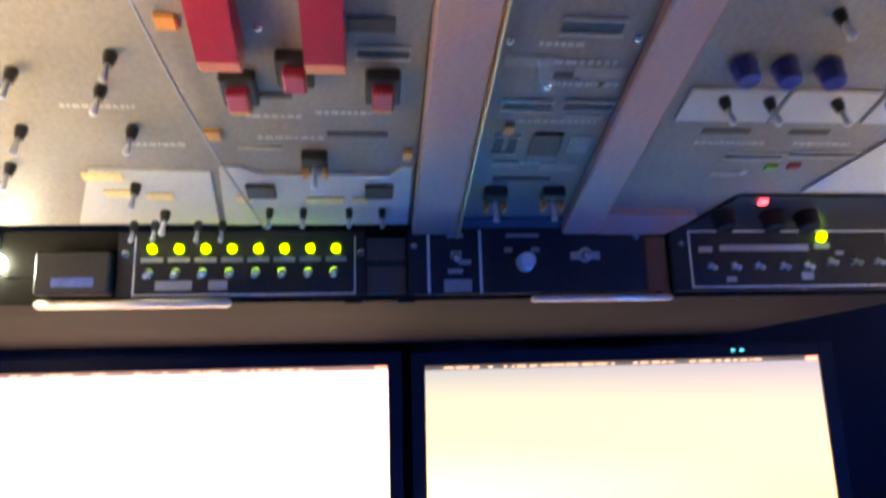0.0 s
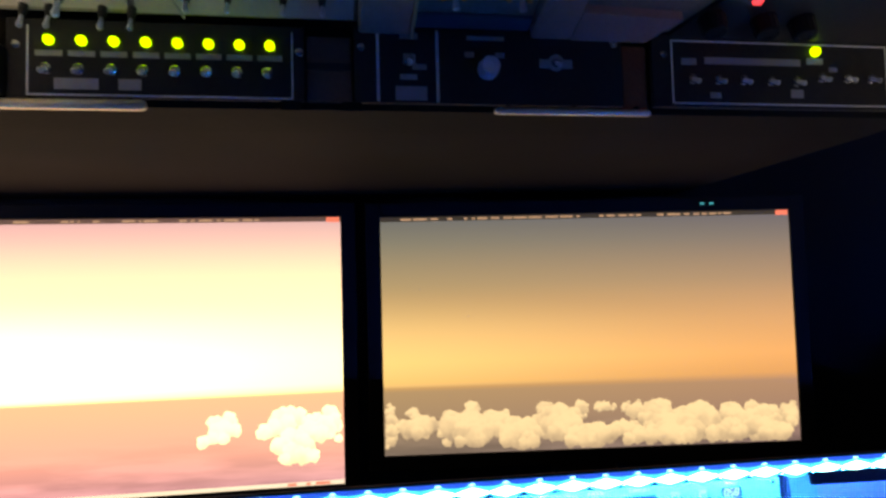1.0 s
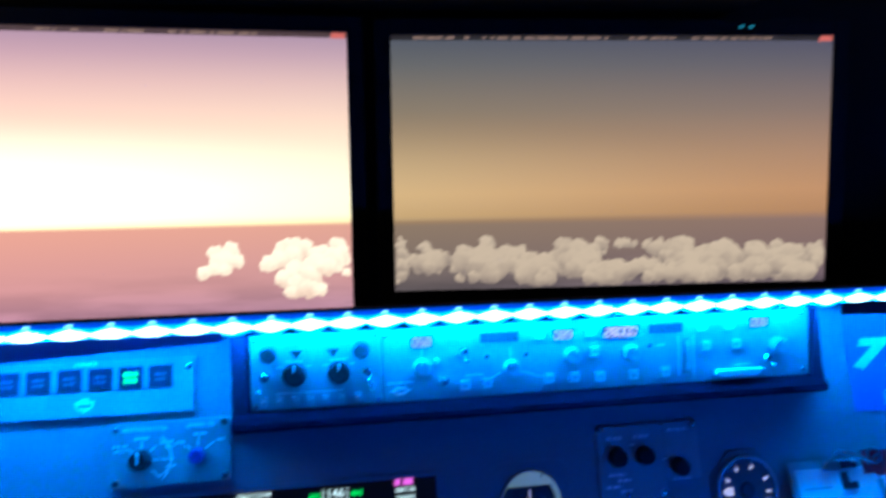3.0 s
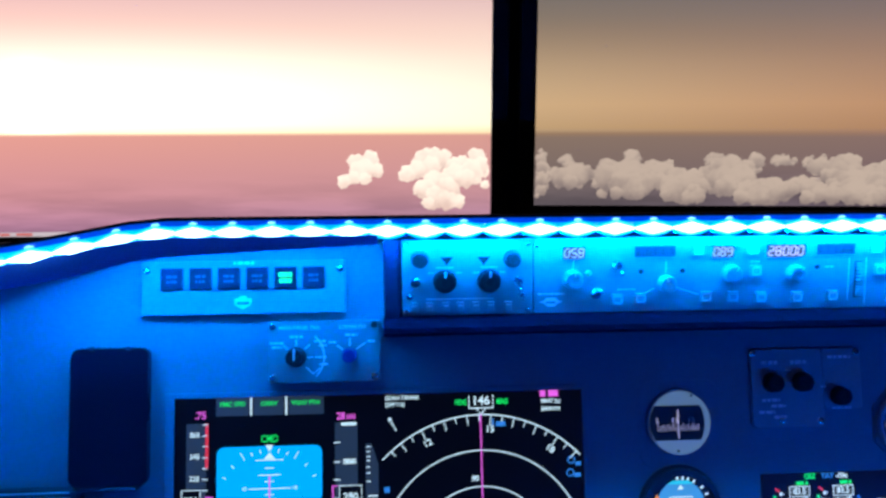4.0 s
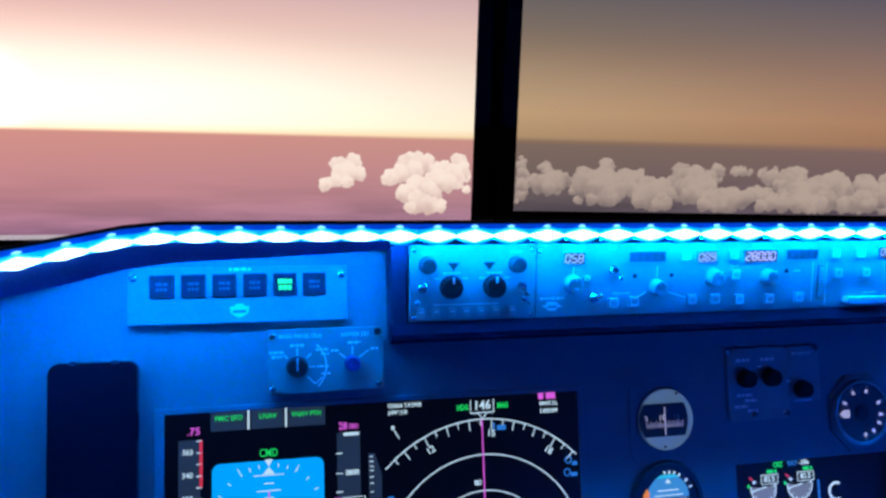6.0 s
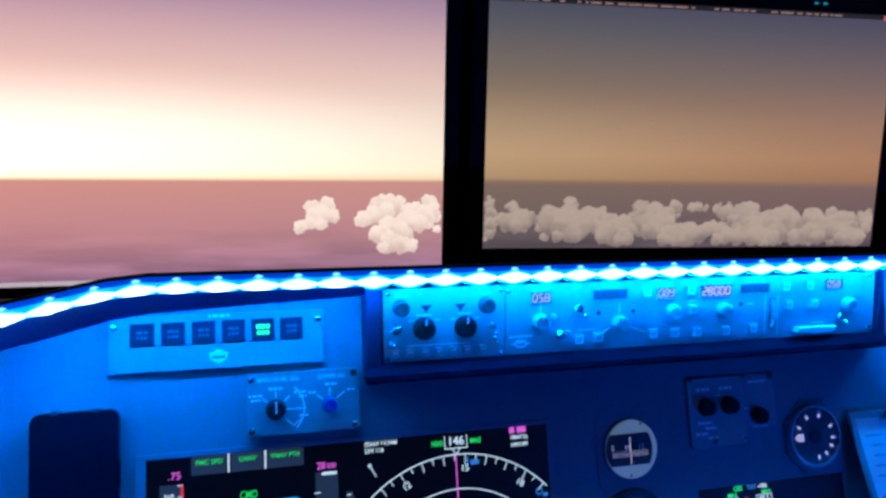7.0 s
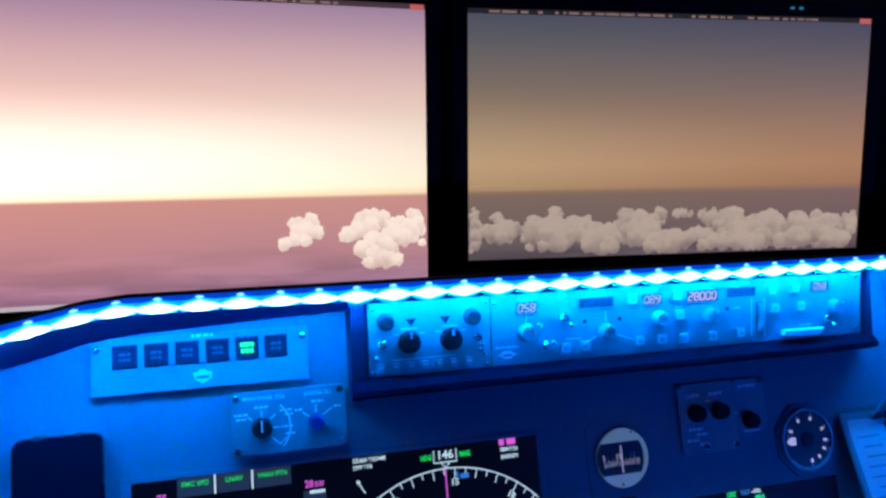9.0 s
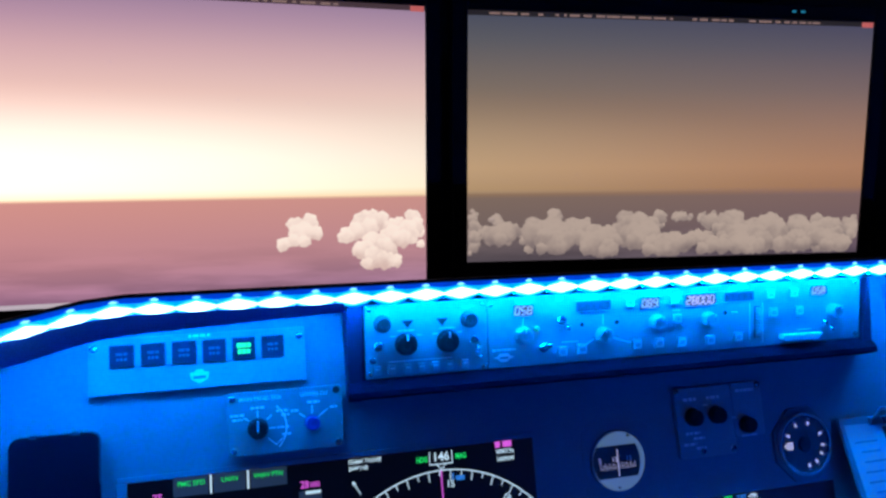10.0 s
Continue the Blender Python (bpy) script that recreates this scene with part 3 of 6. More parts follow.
puffs("small_cloud", small_a((508, 425, 12), (525, 418, 12), (540, 405, 21), (530, 390, 15), (555, 387, 16), (565, 405, 13), (545, 420, 11), (552, 377, 8), (516, 421, 10)), CLOUD_A, mon_a, "small pinkish-white cloud")
puffs("large_cloud", small_a((618, 412, 15), (635, 405, 17), (650, 385, 19), (665, 376, 12), (680, 385, 17), (660, 400, 19), (700, 395, 13), (715, 394, 14), (740, 381, 15), (748, 397, 16), (730, 410, 23), (700, 415, 21), (757, 410, 9), (720, 420, 17), (758, 432, 8), (650, 440, 19), (670, 430, 24), (690, 440, 21), (670, 455, 21), (690, 460, 17), (708, 462, 13), (655, 465, 11), (640, 440, 12)), CLOUD_A, mon_a, "large pinkish-white cloud")
rnd = random.Random(11)
bank = []


def bank_puff(x, y, r):
    u = (x - 45) / 1490
    k = 0.000345 + 0.00006 * u
    br = r * k
    px, py = 0.605 * u * (0.93 + 0.07 * u), (258 - 53 * u - y) * k
    bank.append((min(max(px, br * 1.2), 0.604 - br * 1.2), max(py, br * 1.2), br))


for x, y, w, h in ((62, 140, 60, 190), (150, 85, 45, 40), (170, 140, 140, 90), (290, 150, 80, 130), (370, 80, 55, 65), (370, 160, 140, 130), (460, 130, 120, 90), (540, 165, 140, 130), (630, 85, 45, 60), (680, 130, 160, 120), (770, 80, 45, 70), (740, 180, 180, 90), (850, 75, 80, 35), (810, 190, 110, 100), (920, 175, 150, 80), (960, 85, 90, 60), (1040, 110, 120, 110), (1070, 180, 150, 100), (1180, 140, 160, 140), (1300, 120, 80, 110), (1280, 170, 130, 70), (1390, 130, 150, 110), (1430, 180, 170, 80), (1500, 110, 60, 90)):
    w, h = w * 1.16, h * 1.14
    for k in range(12):
        a, q = rnd.uniform(0, 2 * math.pi), math.sqrt(rnd.random())
        r = min(w, h) * rnd.uniform(0.30, 0.42) * (1.2 - 0.5 * q)
        bank_puff(x + q * (w / 2 - r * 0.8) * math.cos(a), y + q * (h / 2 - r * 0.8) * math.sin(a), r)
    for k in range(7):
        a = rnd.uniform(0, 2 * math.pi)
        r = min(w, h) * rnd.uniform(0.11, 0.2)
        bank_puff(x + w * 0.40 * math.cos(a), y + h * 0.40 * math.sin(a), r)
puffs("cloud_bank", bank, CLOUD_B, mon_b, "low bank of dusky clouds")

# ---- autopilot panel with the display selector beside it ----
mcp = thing("autopilot_panel", pose(0, 0.864, 0.985, 85.5), "grey autopilot panel with knobs and digit windows in a dark housing", "control panel")
part("housing", outline([(-0.068, 0.081), (-0.069, -0.021), (0.626, -0.021), (0.606, 0.081)], -0.07, -0.002), HOUSING, mcp, "dark cloth-wrapped housing")
# a creased tape ledge along the housing's foot
bm = bmesh.new()
rows = []
for k in range(71):
    x = -0.070 + 0.685 * k / 70
    row = []
    for q, (y, z) in enumerate(((0.0010, -0.001), (0.0012, 0.002), (-0.0035, 0.0085), (-0.0090, 0.0140), (-0.0150, 0.0152), (-0.0185, 0.007), (-0.0215, -0.002))):
        crease = 0.0011 * noise.noise(Vector((x * 42, q * 0.7, 3.1))) + 0.0005 * noise.noise(Vector((x * 140, q * 1.9, 0))) if 1 < q < 6 else 0
        row.append(bm.verts.new((x, y + crease, z + crease)))
    rows.append(row)
for a, b in zip(rows, rows[1:]):
    for i in range(7):
        bm.faces.new((a[i], a[(i + 1) % 7], b[(i + 1) % 7], b[i]))
bm.faces.new(rows[0]), bm.faces.new(rows[-1][::-1])
part("lower_lip", bm, mat("black_tape", (0.003, 0.0045, 0.016), 0.85, var=0.4, coarse=40, bump=0.6, spec=0.05), mcp, "creased dark tape along the bottom")
part("left_lip", box(-0.0695, -0.0535, -0.021, 0.081, -0.0015, 0.005, 0.0015), HOUSING, mcp)
part("right_lip", outline([(0.605, 0.081), (0.6005, 0.004), (0.600, -0.0115), (0.6150, -0.0115), (0.6085, 0.081)], -0.0015, 0.006), HOUSING, mcp)
part("face_plate", box(0.0875, 0.5985, 0.0015, 0.081, -0.001, 0.002, 0.0008), PLATE, mcp, "brushed grey face plate")


def knob(parent, x, y, r, h, material, pointer=None, base=None, name="knob", inner=0.42):
    n = 28
    bm = bmesh.new()
    rings = []
    for k, (rr, z) in enumerate(((r * 1.05, 0), (r * 1.05, h * 0.15), (r, h * 0.22), (r * 0.94, h * 0.9), (r * 0.82, h), (r * 0.45, h * 1.0), (r * 0.4, h * 0.95))):
        rings.append([bm.verts.new((rr * (1 - (0.05 if 2 <= k <= 3 and i % 2 else 0)) * math.cos(2 * math.pi * i / n), rr * (1 - (0.05 if 2 <= k <= 3 and i % 2 else 0)) * math.sin(2 * math.pi * i / n), z)) for i in range(n)])
    for a, b in zip(rings, rings[1:]):
        for i in range(n):
            bm.faces.new((a[i], a[(i + 1) % n], b[(i + 1) % n], b[i]))
    bm.faces.new(rings[0][::-1]), bm.faces.new(rings[-1])
    k = part(name, bm, material, parent, "", Matrix.Translation((x, y, 0.002)))
    if base:
        part("skirt", lathe([(base, -0.0008), (base, 0.0008), (base * 0.9, 0.0022)], 24), GREYKNOB, k)
    if pointer is not None:
        bm = box(-r * 0.09, r * 0.09, r * inner, r * 0.95, h * 0.96, h * 1.02, 0.0002)
        part("pointer", bm, WHITE, k, "white pointer line", pose(0, 0, 0, 0, 0, pointer))
    return k


def toggle(parent, x, y, tilt=18, size=1.0, material=STEEL, z=0.002):
    t = part("toggle_switch", lathe([(0.0042 * size, 0), (0.0042 * size, 0.002 * size), (0.0030 * size, 0.0035 * size)], 10), STEEL, parent, "", Matrix.Translation((x, y, z)))
    bm = lathe([(0.0011 * size, 0), (0.0013 * size, 0.007 * size), (0.0020 * size, 0.0115 * size), (0.0012 * size, 0.0128 * size)], 10)
    part("lever", bm, material, t, "", pose(0, 0, 0.002 * size, -tilt, 0, 0), True)


KEY = mat("key_grey", (0.44, 0.445, 0.455), 0.45, var=0.08, coarse=30)


def push_button(parent, x, y, w=0.0120, lit=None, name="push_button"):
    b = part(name, box(-w / 2, w / 2, -w / 2, w / 2, 0, 0.0036, 0.0007), KEY, parent, "", Matrix.Translation((x, y, 0.0018)))
    bm = bmesh.new()
    for a in (-1, 1):
        box(-w * 0.36, w * 0.36, a * w * 0.30 - 0.0007, a * w * 0.30 + 0.0007, 0.0036, 0.0039, 0, bm)
        box(a * w * 0.36 - 0.0006, a * w * 0.36 + 0.0006, -w * 0.24, w * 0.24, 0.0036, 0.0039, 0, bm)
    part("legend", bm, lit or WHITE, b, "square white outline")
    return b


def bars(parent, rows, material=WHITE, name="legend", z=0.0022, label="small white unreadable lettering", gap=0.45):
    """Short bars for lettering too small to read: x, y, length, height."""
    bm = bmesh.new()
    rnd = random.Random(len(rows))
    for x, y, w, h in rows:
        at, end = x - w / 2, x + w / 2
        while at < end:
            d = min(end - at, h * rnd.uniform(0.7, 2.2))
            box(at, at + d, y - h / 2, y + h / 2, z - 0.0003, z, 0, bm)
            at += d + h * gap
    return tagged(part(name, bm, material, parent, label), kind="stuff")


# top, upper right, lower right, bottom, lower left, upper left, middle
SEGMENTS = {"0": "1111110", "2": "1101101", "5": "1011011", "8": "1111111", "9": "1111011"}


def digits(parent, body, x, y, w, h, lit=E_SEG):
    win = part("digit_window", box(-w / 2, w / 2, -h / 2, h / 2, -0.0015, 0.0022), WINDOW, parent, "", Matrix.Translation((x, y, 0.0005)))
    rim = bmesh.new()
    for x0, x1, y0, y1 in ((-w / 2 - 0.001, w / 2 + 0.001, h / 2, h / 2 + 0.001), (-w / 2 - 0.001, w / 2 + 0.001, -h / 2 - 0.001, -h / 2), (-w / 2 - 0.001, -w / 2, -h / 2, h / 2), (w / 2, w / 2 + 0.001, -h / 2, h / 2)):
        box(x0, x1, y0, y1, 0.001, 0.003, 0, rim)
    part("rim", rim, PLATE, win)
    if body:
        bm = bmesh.new()
        step, dh, dw, t = h * 0.60, h * 0.36, h * 0.20, h * 0.048
        for n, ch in enumerate(body):
            cx = (n - (len(body) - 1) / 2) * step
            for on, (x0, y0, x1, y1) in zip(SEGMENTS[ch], ((-1, 1, 1, 1), (1, 1, 1, 0), (1, 0, 1, -1), (-1, -1, 1, -1), (-1, 0, -1, -1), (-1, 1, -1, 0), (-1, 0, 1, 0))):
                if on == "1":
                    lean = 0.10
                    ax, ay, bx, by = cx + dw * x0 + lean * dh * y0, dh * y0, cx + dw * x1 + lean * dh * y1, dh * y1
                    ex, ey = (bx - ax) * 0.10, (by - ay) * 0.10
                    bar(ax + ex, ay + ey, bx - ex, by - ey, 2 * t, 0.0023, 0.0026, bm)
        part("lit_figure", bm, lit, win, "glowing pale red segment digits")
    else:
        bm = bmesh.new()
        for k in range(5):
            cx = -w / 2 + w * (k + 0.5) / 5
            box(cx - w * 0.03, cx + w * 0.03, -h * 0.32, h * 0.32, 0.0023, 0.0026, 0, bm)
        tagged(part("dark_segment", bm, DARKKNOB, win, "unlit digit segments"), kind="stuff")


digits(mcp, "058", 0.130, 0.0650, 0.0235, 0.0125)
digits(mcp, "", 0.2165, 0.0655, 0.0440, 0.0115)
digits(mcp, "089", 0.2903, 0.0645, 0.0235, 0.0125)
digits(mcp, "28000", 0.3590, 0.0645, 0.0430, 0.0135, E_SEG_WARM)
digits(mcp, "", 0.4140, 0.0655, 0.0425, 0.0115)
digits(mcp, "058", 0.5327, 0.0670, 0.0260, 0.0115)
knob(mcp, 0.1291, 0.0370, 0.0098, 0.011, GREYKNOB, 0, 0.011)
knob(mcp, 0.2290, 0.0310, 0.0095, 0.012, GREYKNOB, 20)
knob(mcp, 0.2995, 0.0405, 0.0098, 0.011, GREYKNOB, -25, 0.011)
knob(mcp, 0.3695, 0.0400, 0.0095, 0.012, GREYKNOB, -25)
knob(mcp, 0.5550, 0.0390, 0.0098, 0.012, GREYKNOB, -30)
for x, y in ((0.1765, 0.015), (0.2013, 0.016), (0.2724, 0.0165), (0.3019, 0.016), (0.3326, 0.015), (0.3724, 0.0145), (0.4118, 0.0155), (0.2629, 0.0665), (0.3227, 0.0665), (0.3263, 0.0435), (0.4586, 0.066), (0.4937, 0.066), (0.4636, 0.043), (0.5022, 0.043)):
    push_button(mcp, x, y)
toggle(mcp, 0.154, 0.021, 20, 1.45)
toggle(mcp, 0.1763, 0.051, -22, 1.45)
toggle(mcp, 0.5430, 0.0245, -30, 1.1)
part("indicator_lamp", lathe([(0.0034, 0), (0.0034, 0.002), (0.002, 0.0035)], 14), glow("lit_green_lamp", (0.05, 0.8, 0.4), 0.25, (0.1, 0.3, 0.15)), mcp, "small round green lamp", Matrix.Translation((0.1455, 0.0435, 0.002)), True)
for x, y in ((0.202, 0.0445), (0.2468, 0.0445), (0.3944, 0.0466)):
    part("lamp_hole", ring(0, 0, 0.0016, 0.0026, 0, 0.0008, 14), BLACK, mcp, "", Matrix.Translation((x, y, 0.002)))
    part("lamp_core", lathe([(0.0016, 0), (0.0014, 0.0005)], 12), BLACK, mcp, "", Matrix.Translation((x, y, 0.002)))
part("wheel_slot", box(0.4365, 0.4445, 0.013, 0.052, 0.0018, 0.0026), BLACK, mcp)
bm = bmesh.new()
for k in range(13):
    a = radians(-75 + 150 * k / 12)
    box(0.4378, 0.4432, 0.0325 + 0.018 * math.sin(a) - 0.0010, 0.0325 + 0.018 * math.sin(a) + 0.0010, 0.001, 0.0028 + 0.008 * math.cos(a), 0.0003, bm)
part("thumb_wheel", bm, GREYKNOB, mcp, "ribbed grey thumb wheel")
part("disengage_bar", outline([(0.472, 0.0095), (0.478, 0.0062), (0.525, 0.0062), (0.533, 0.0140), (0.474, 0.0150)], 0.0022, 0.0115, None, 0.0010), WHITE, mcp, "pale lift-up disengage bar")
bars(mcp, [(0.130, 0.0768, 0.018, 0.0036), (0.1745, 0.0765, 0.007, 0.0040), (0.2165, 0.0766, 0.022, 0.0036), (0.2903, 0.0766, 0.016, 0.0036), (0.359, 0.0768, 0.020, 0.0034), (0.414, 0.0768, 0.026, 0.0034), (0.5327, 0.0778, 0.015, 0.0026), (0.106, 0.022, 0.028, 0.0022), (0.4085, 0.0466, 0.010, 0.002), (0.5115, 0.0185, 0.02, 0.0016), (0.3263, 0.0535, 0.010, 0.0016), (0.187, 0.0255, 0.02, 0.0014)])
part("maker_mark", outline([(0.0935, 0.0135), (0.0985, 0.0150), (0.1010, 0.0180), (0.1110, 0.0180), (0.1135, 0.0150), (0.1185, 0.0135), (0.1135, 0.0120), (0.1100, 0.0085), (0.1020, 0.0085), (0.0985, 0.0120)][::-1], 0.002, 0.0025), WHITE, mcp, "pale winged maker's mark")
part("mark_band", box(0.1010, 0.1110, 0.0120, 0.0140, 0.0025, 0.0028), PLATE, mcp)
for q in ((0.2290, 0.055, 0.2290, 0.043), (0.130, 0.057, 0.1291, 0.048), (0.2050, 0.020, 0.2170, 0.0265), (0.2410, 0.0265, 0.2650, 0.019), (0.4300, 0.056, 0.4300, 0.010), (0.4490, 0.056, 0.4490, 0.006)):
    part("print_line", bar(*q, 0.0011, 0.002, 0.0024), WHITE, mcp, "thin printed guide line")
for x, y in ((0.0905, 0.0735), (0.5890, 0.0755), (0.5905, 0.0085)):
    screw(mcp, x, y, 0.002, 0.0028)

efis = thing("display_selector", pose(0, 0.864, 0.985, 85.5), "grey display selector panel with two large black knobs", "control panel")
part("face_plate", box(-0.0505, 0.0865, 0.0015, 0.081, -0.001, 0.002, 0.0008), PLATE, efis)
knob(efis, -0.0057, 0.0370, 0.0118, 0.011, KNOB, 0)
knob(efis, 0.0407, 0.0370, 0.0118, 0.011, KNOB, 0)
knob(efis, -0.0315, 0.0605, 0.0088, 0.013, DARKKNOB)
knob(efis, 0.0647, 0.0600, 0.0088, 0.013, DARKKNOB)
for x in (-0.0037, 0.0349):
    part("index_mark", outline([(x - 0.0065, 0.0625), (x, 0.0535), (x + 0.0065, 0.0625)][::-1], 0.002, 0.0027), BLACK, efis, "black triangular index")
for x, y, t in ((-0.036, 0.036, 20), (0.0715, 0.036, -20)):
    toggle(efis, x, y, t, 1.35)
for x in (-0.038, -0.022, -0.005, 0.010, 0.026, 0.042, 0.060):
    b = part("push_button", box(-0.004, 0.004, -0.005, 0.005, 0, 0.0038, 0.0006), GREYKNOB, efis, "", Matrix.Translation((x, 0.0105, 0.002)))
    part("legend", box(-0.0025, 0.0025, 0.001, 0.0022, 0.0038, 0.0041), WHITE, b, "tiny white legend")
toggle(efis, -0.042, 0.021, 10, 0.95)
toggle(efis, 0.075, 0.0215, -10, 0.95)
bars(efis, [(-0.0057, 0.0515, 0.018, 0.0015), (0.0407, 0.0515, 0.018, 0.0015), (-0.020, 0.046, 0.006, 0.0015), (0.009, 0.046, 0.006, 0.0015), (0.027, 0.046, 0.006, 0.0015), (0.055, 0.046, 0.006, 0.0015), (0.010, 0.0185, 0.07, 0.0013), (-0.0315, 0.0735, 0.012, 0.0015), (0.0647, 0.0735, 0.012, 0.0015)])
for x, y in ((-0.0455, 0.0755), (0.0815, 0.0755), (-0.0455, 0.006), (0.0815, 0.006)):
    screw(efis, x, y, 0.002, 0.0026)

# ---- annunciator panel ----
ann = thing("annunciator_panel", on_panel(-0.2185, 1.0115, 0.0), "pale grey annunciator panel with six dark square lights", "control panel")
part("face_plate", box(-0.1075, 0.1075, -0.0300, 0.0275, 0.0, 0.008, 0.001), mat("lamp_panel_grey", (0.25, 0.27, 0.32), 0.5, var=0.08, coarse=12), ann)
LEGENDDIM = mat("dim_legend", (0.13, 0.13, 0.14), 0.6, var=0.1)
LAMPCAP = mat("lamp_cap_navy", (0.015, 0.018, 0.034), 0.3, var=0.15, bump=0)
for k in range(6):
    b = part("light_button", box(-0.0118, 0.0118, -0.0118, 0.0118, 0, 0.0026, 0.0008), DARKKNOB, ann, "", Matrix.Translation((-0.0748 + 0.0297 * k, 0.0085, 0.008)))
    lit = glow("lit_bright_green", (0.03, 1.0, 0.25), 1.6) if k == 4 else WHITE
    part("cap", box(-0.0104, 0.0104, -0.0104, 0.0104, 0.0026, 0.0032), LAMPCAP, b)
    if k == 4:
        bars(b, [(0, 0.0031, 0.0140, 0.0046), (0.0002, -0.0033, 0.0126, 0.0046)], lit, "legend", 0.0035, "lit green legend in two lines", 0.18)
    else:
        bars(b, [(0, 0.0024, 0.011, 0.0028), (0, -0.0030, 0.010, 0.0028)], LEGENDDIM, "legend", 0.0035, "dim unreadable legend")
part("maker_mark", outline([(-0.0105, -0.0130), (-0.0060, -0.0125), (-0.0040, -0.0100), (0.0020, -0.0100), (0.0040, -0.0125), (0.0085, -0.0130), (0.0075, -0.0195), (0.0030, -0.0225), (-0.0010, -0.0245), (-0.0050, -0.0225), (-0.0095, -0.0195)][::-1], 0.008, 0.0085), WHITE, ann, "pale shield-shaped maker's mark")
part("mark_band", box(-0.0075, 0.0055, -0.0195, -0.0165, 0.0085, 0.0088), PANEL, ann)
bars(ann, [(0.0, 0.0248, 0.022, 0.003)], z=0.0083)
for x in (-0.1015, 0.1015):
    screw(ann, x, 0.0175, 0.008, 0.0042)

# ---- selector panel ----
sel = thing("selector_panel", on_panel(-0.134, 0.9435, 0.0), "grey selector panel with a black and a blue knob", "control panel")
part("face_plate", outline(rounded(-0.0595, 0.0595, -0.0325, 0.0325, 0.003, 3), 0, 0.010, None, 0.0008), SELPLATE, sel)
knob(sel, -0.0290, -0.0055, 0.0100, 0.018, KNOB, 0, None, "knob", -0.25)
sel.children[-1].matrix_basis = Matrix.Translation((-0.0290, -0.0055, 0.010))
BLUEKNOB = mat("blue_knob", (0.03, 0.04, 0.22), 0.4, var=0.1)
knob(sel, 0.0270, -0.0045, 0.0078, 0.018, BLUEKNOB)
sel.children[-1].matrix_basis = Matrix.Translation((0.0270, -0.0045, 0.010))
bars(sel, [(-0.0290, 0.0160, 0.014, 0.0026), (-0.0495, 0.0095, 0.014, 0.0024), (-0.0495, 0.0050, 0.010, 0.0024), (-0.004, 0.0110, 0.012, 0.0024), (-0.001, 0.0065, 0.008, 0.0024), (0.0290, 0.0170, 0.013, 0.0026), (0.0095, 0.0095, 0.009, 0.0024), (0.0500, 0.0100, 0.008, 0.0024), (-0.0035, -0.0060, 0.012, 0.0022), (0.000, -0.0135, 0.010, 0.0022)], z=0.0104)
bm = ring(-0.0290, -0.0055, 0.0284, 0.0300, 0.010, 0.0104, 18, None, -45, 48)
for x0, y0, x1, y1 in ((-0.0290, 0.0060, -0.0290, 0.0130), (-0.0380, 0.0030, -0.0430, 0.0070), (-0.0200, 0.0030, -0.0150, 0.0075), (0.0270, 0.0050, 0.0275, 0.0135), (0.0200, 0.0015, 0.0135, 0.0065), (0.0340, 0.0015, 0.0440, 0.0085), (-0.0180, -0.0060, -0.0110, -0.0060), (-0.0190, -0.0160, -0.0110, -0.0235), (-0.0110, -0.0235, -0.0040, -0.0170)):
    bar(x0, y0, x1, y1, 0.0014, 0.010, 0.0104, bm)
letters("panel_title", "MAIN PANEL DUs", 0.0058, WHITE, sel, -0.0260, 0.0253, 0.0103, wide=0.95, bold=0.0001, label="white printed lettering")
letters("panel_title", "LOWER DU", 0.0058, WHITE, sel, 0.0300, 0.0253, 0.0103, wide=0.95, bold=0.0001, label="white printed lettering")
part("print_lines", bm, WHITE, sel, "printed arc and pointer lines")
for x, y in ((-0.054, 0.0265), (-0.054, -0.0270), (0.0535, -0.0270)):
    screw(sel, x, y, 0.010, 0.0038)
part("screw_hole", lathe([(0.0038, 0.0), (0.0036, 0.0006)], 14), BLACK, sel, "", Matrix.Translation((0.0535, 0.0275, 0.010)))

# ---- phone in a holder ----
ph = thing("phone", on_panel(-0.3540, 0.883, 0.006), "switched-off black smartphone in a holder on the panel", "phone")
part("body", outline(rounded(-0.0395, 0.0395, -0.0705, 0.0705, 0.009, 6), 0, 0.009, None, 0.0015), PHONE, ph)
part("screen", outline(rounded(-0.0370, 0.0370, -0.054, 0.0665, 0.005, 4), 0.0088, 0.0093), PHONE, ph, "dark glossy glass")
part("chin", outline(rounded(-0.0365, 0.0365, -0.0685, -0.0555, 0.004, 4), 0.0088, 0.0092), PHONE, ph)
for x in (-0.018, 0.019):
    part("holder_clip", box(x - 0.004, x + 0.004, 0.0680, 0.0722, -0.005, 0.0112, 0.0012), STEEL, ph, "small metal holder clip")
part("holder_foot", box(-0.03, 0.03, -0.0745, -0.0715, -0.006, 0.011, 0.001), PHONE, ph)
part("side_key", box(0.0395, 0.0405, -0.005, 0.020, 0.003, 0.006, 0.0003), PHONE, ph)
part("holder_back", box(-0.03, 0.03, -0.06, 0.06, -0.006, -0.0002, 0.001), PHONE, ph)

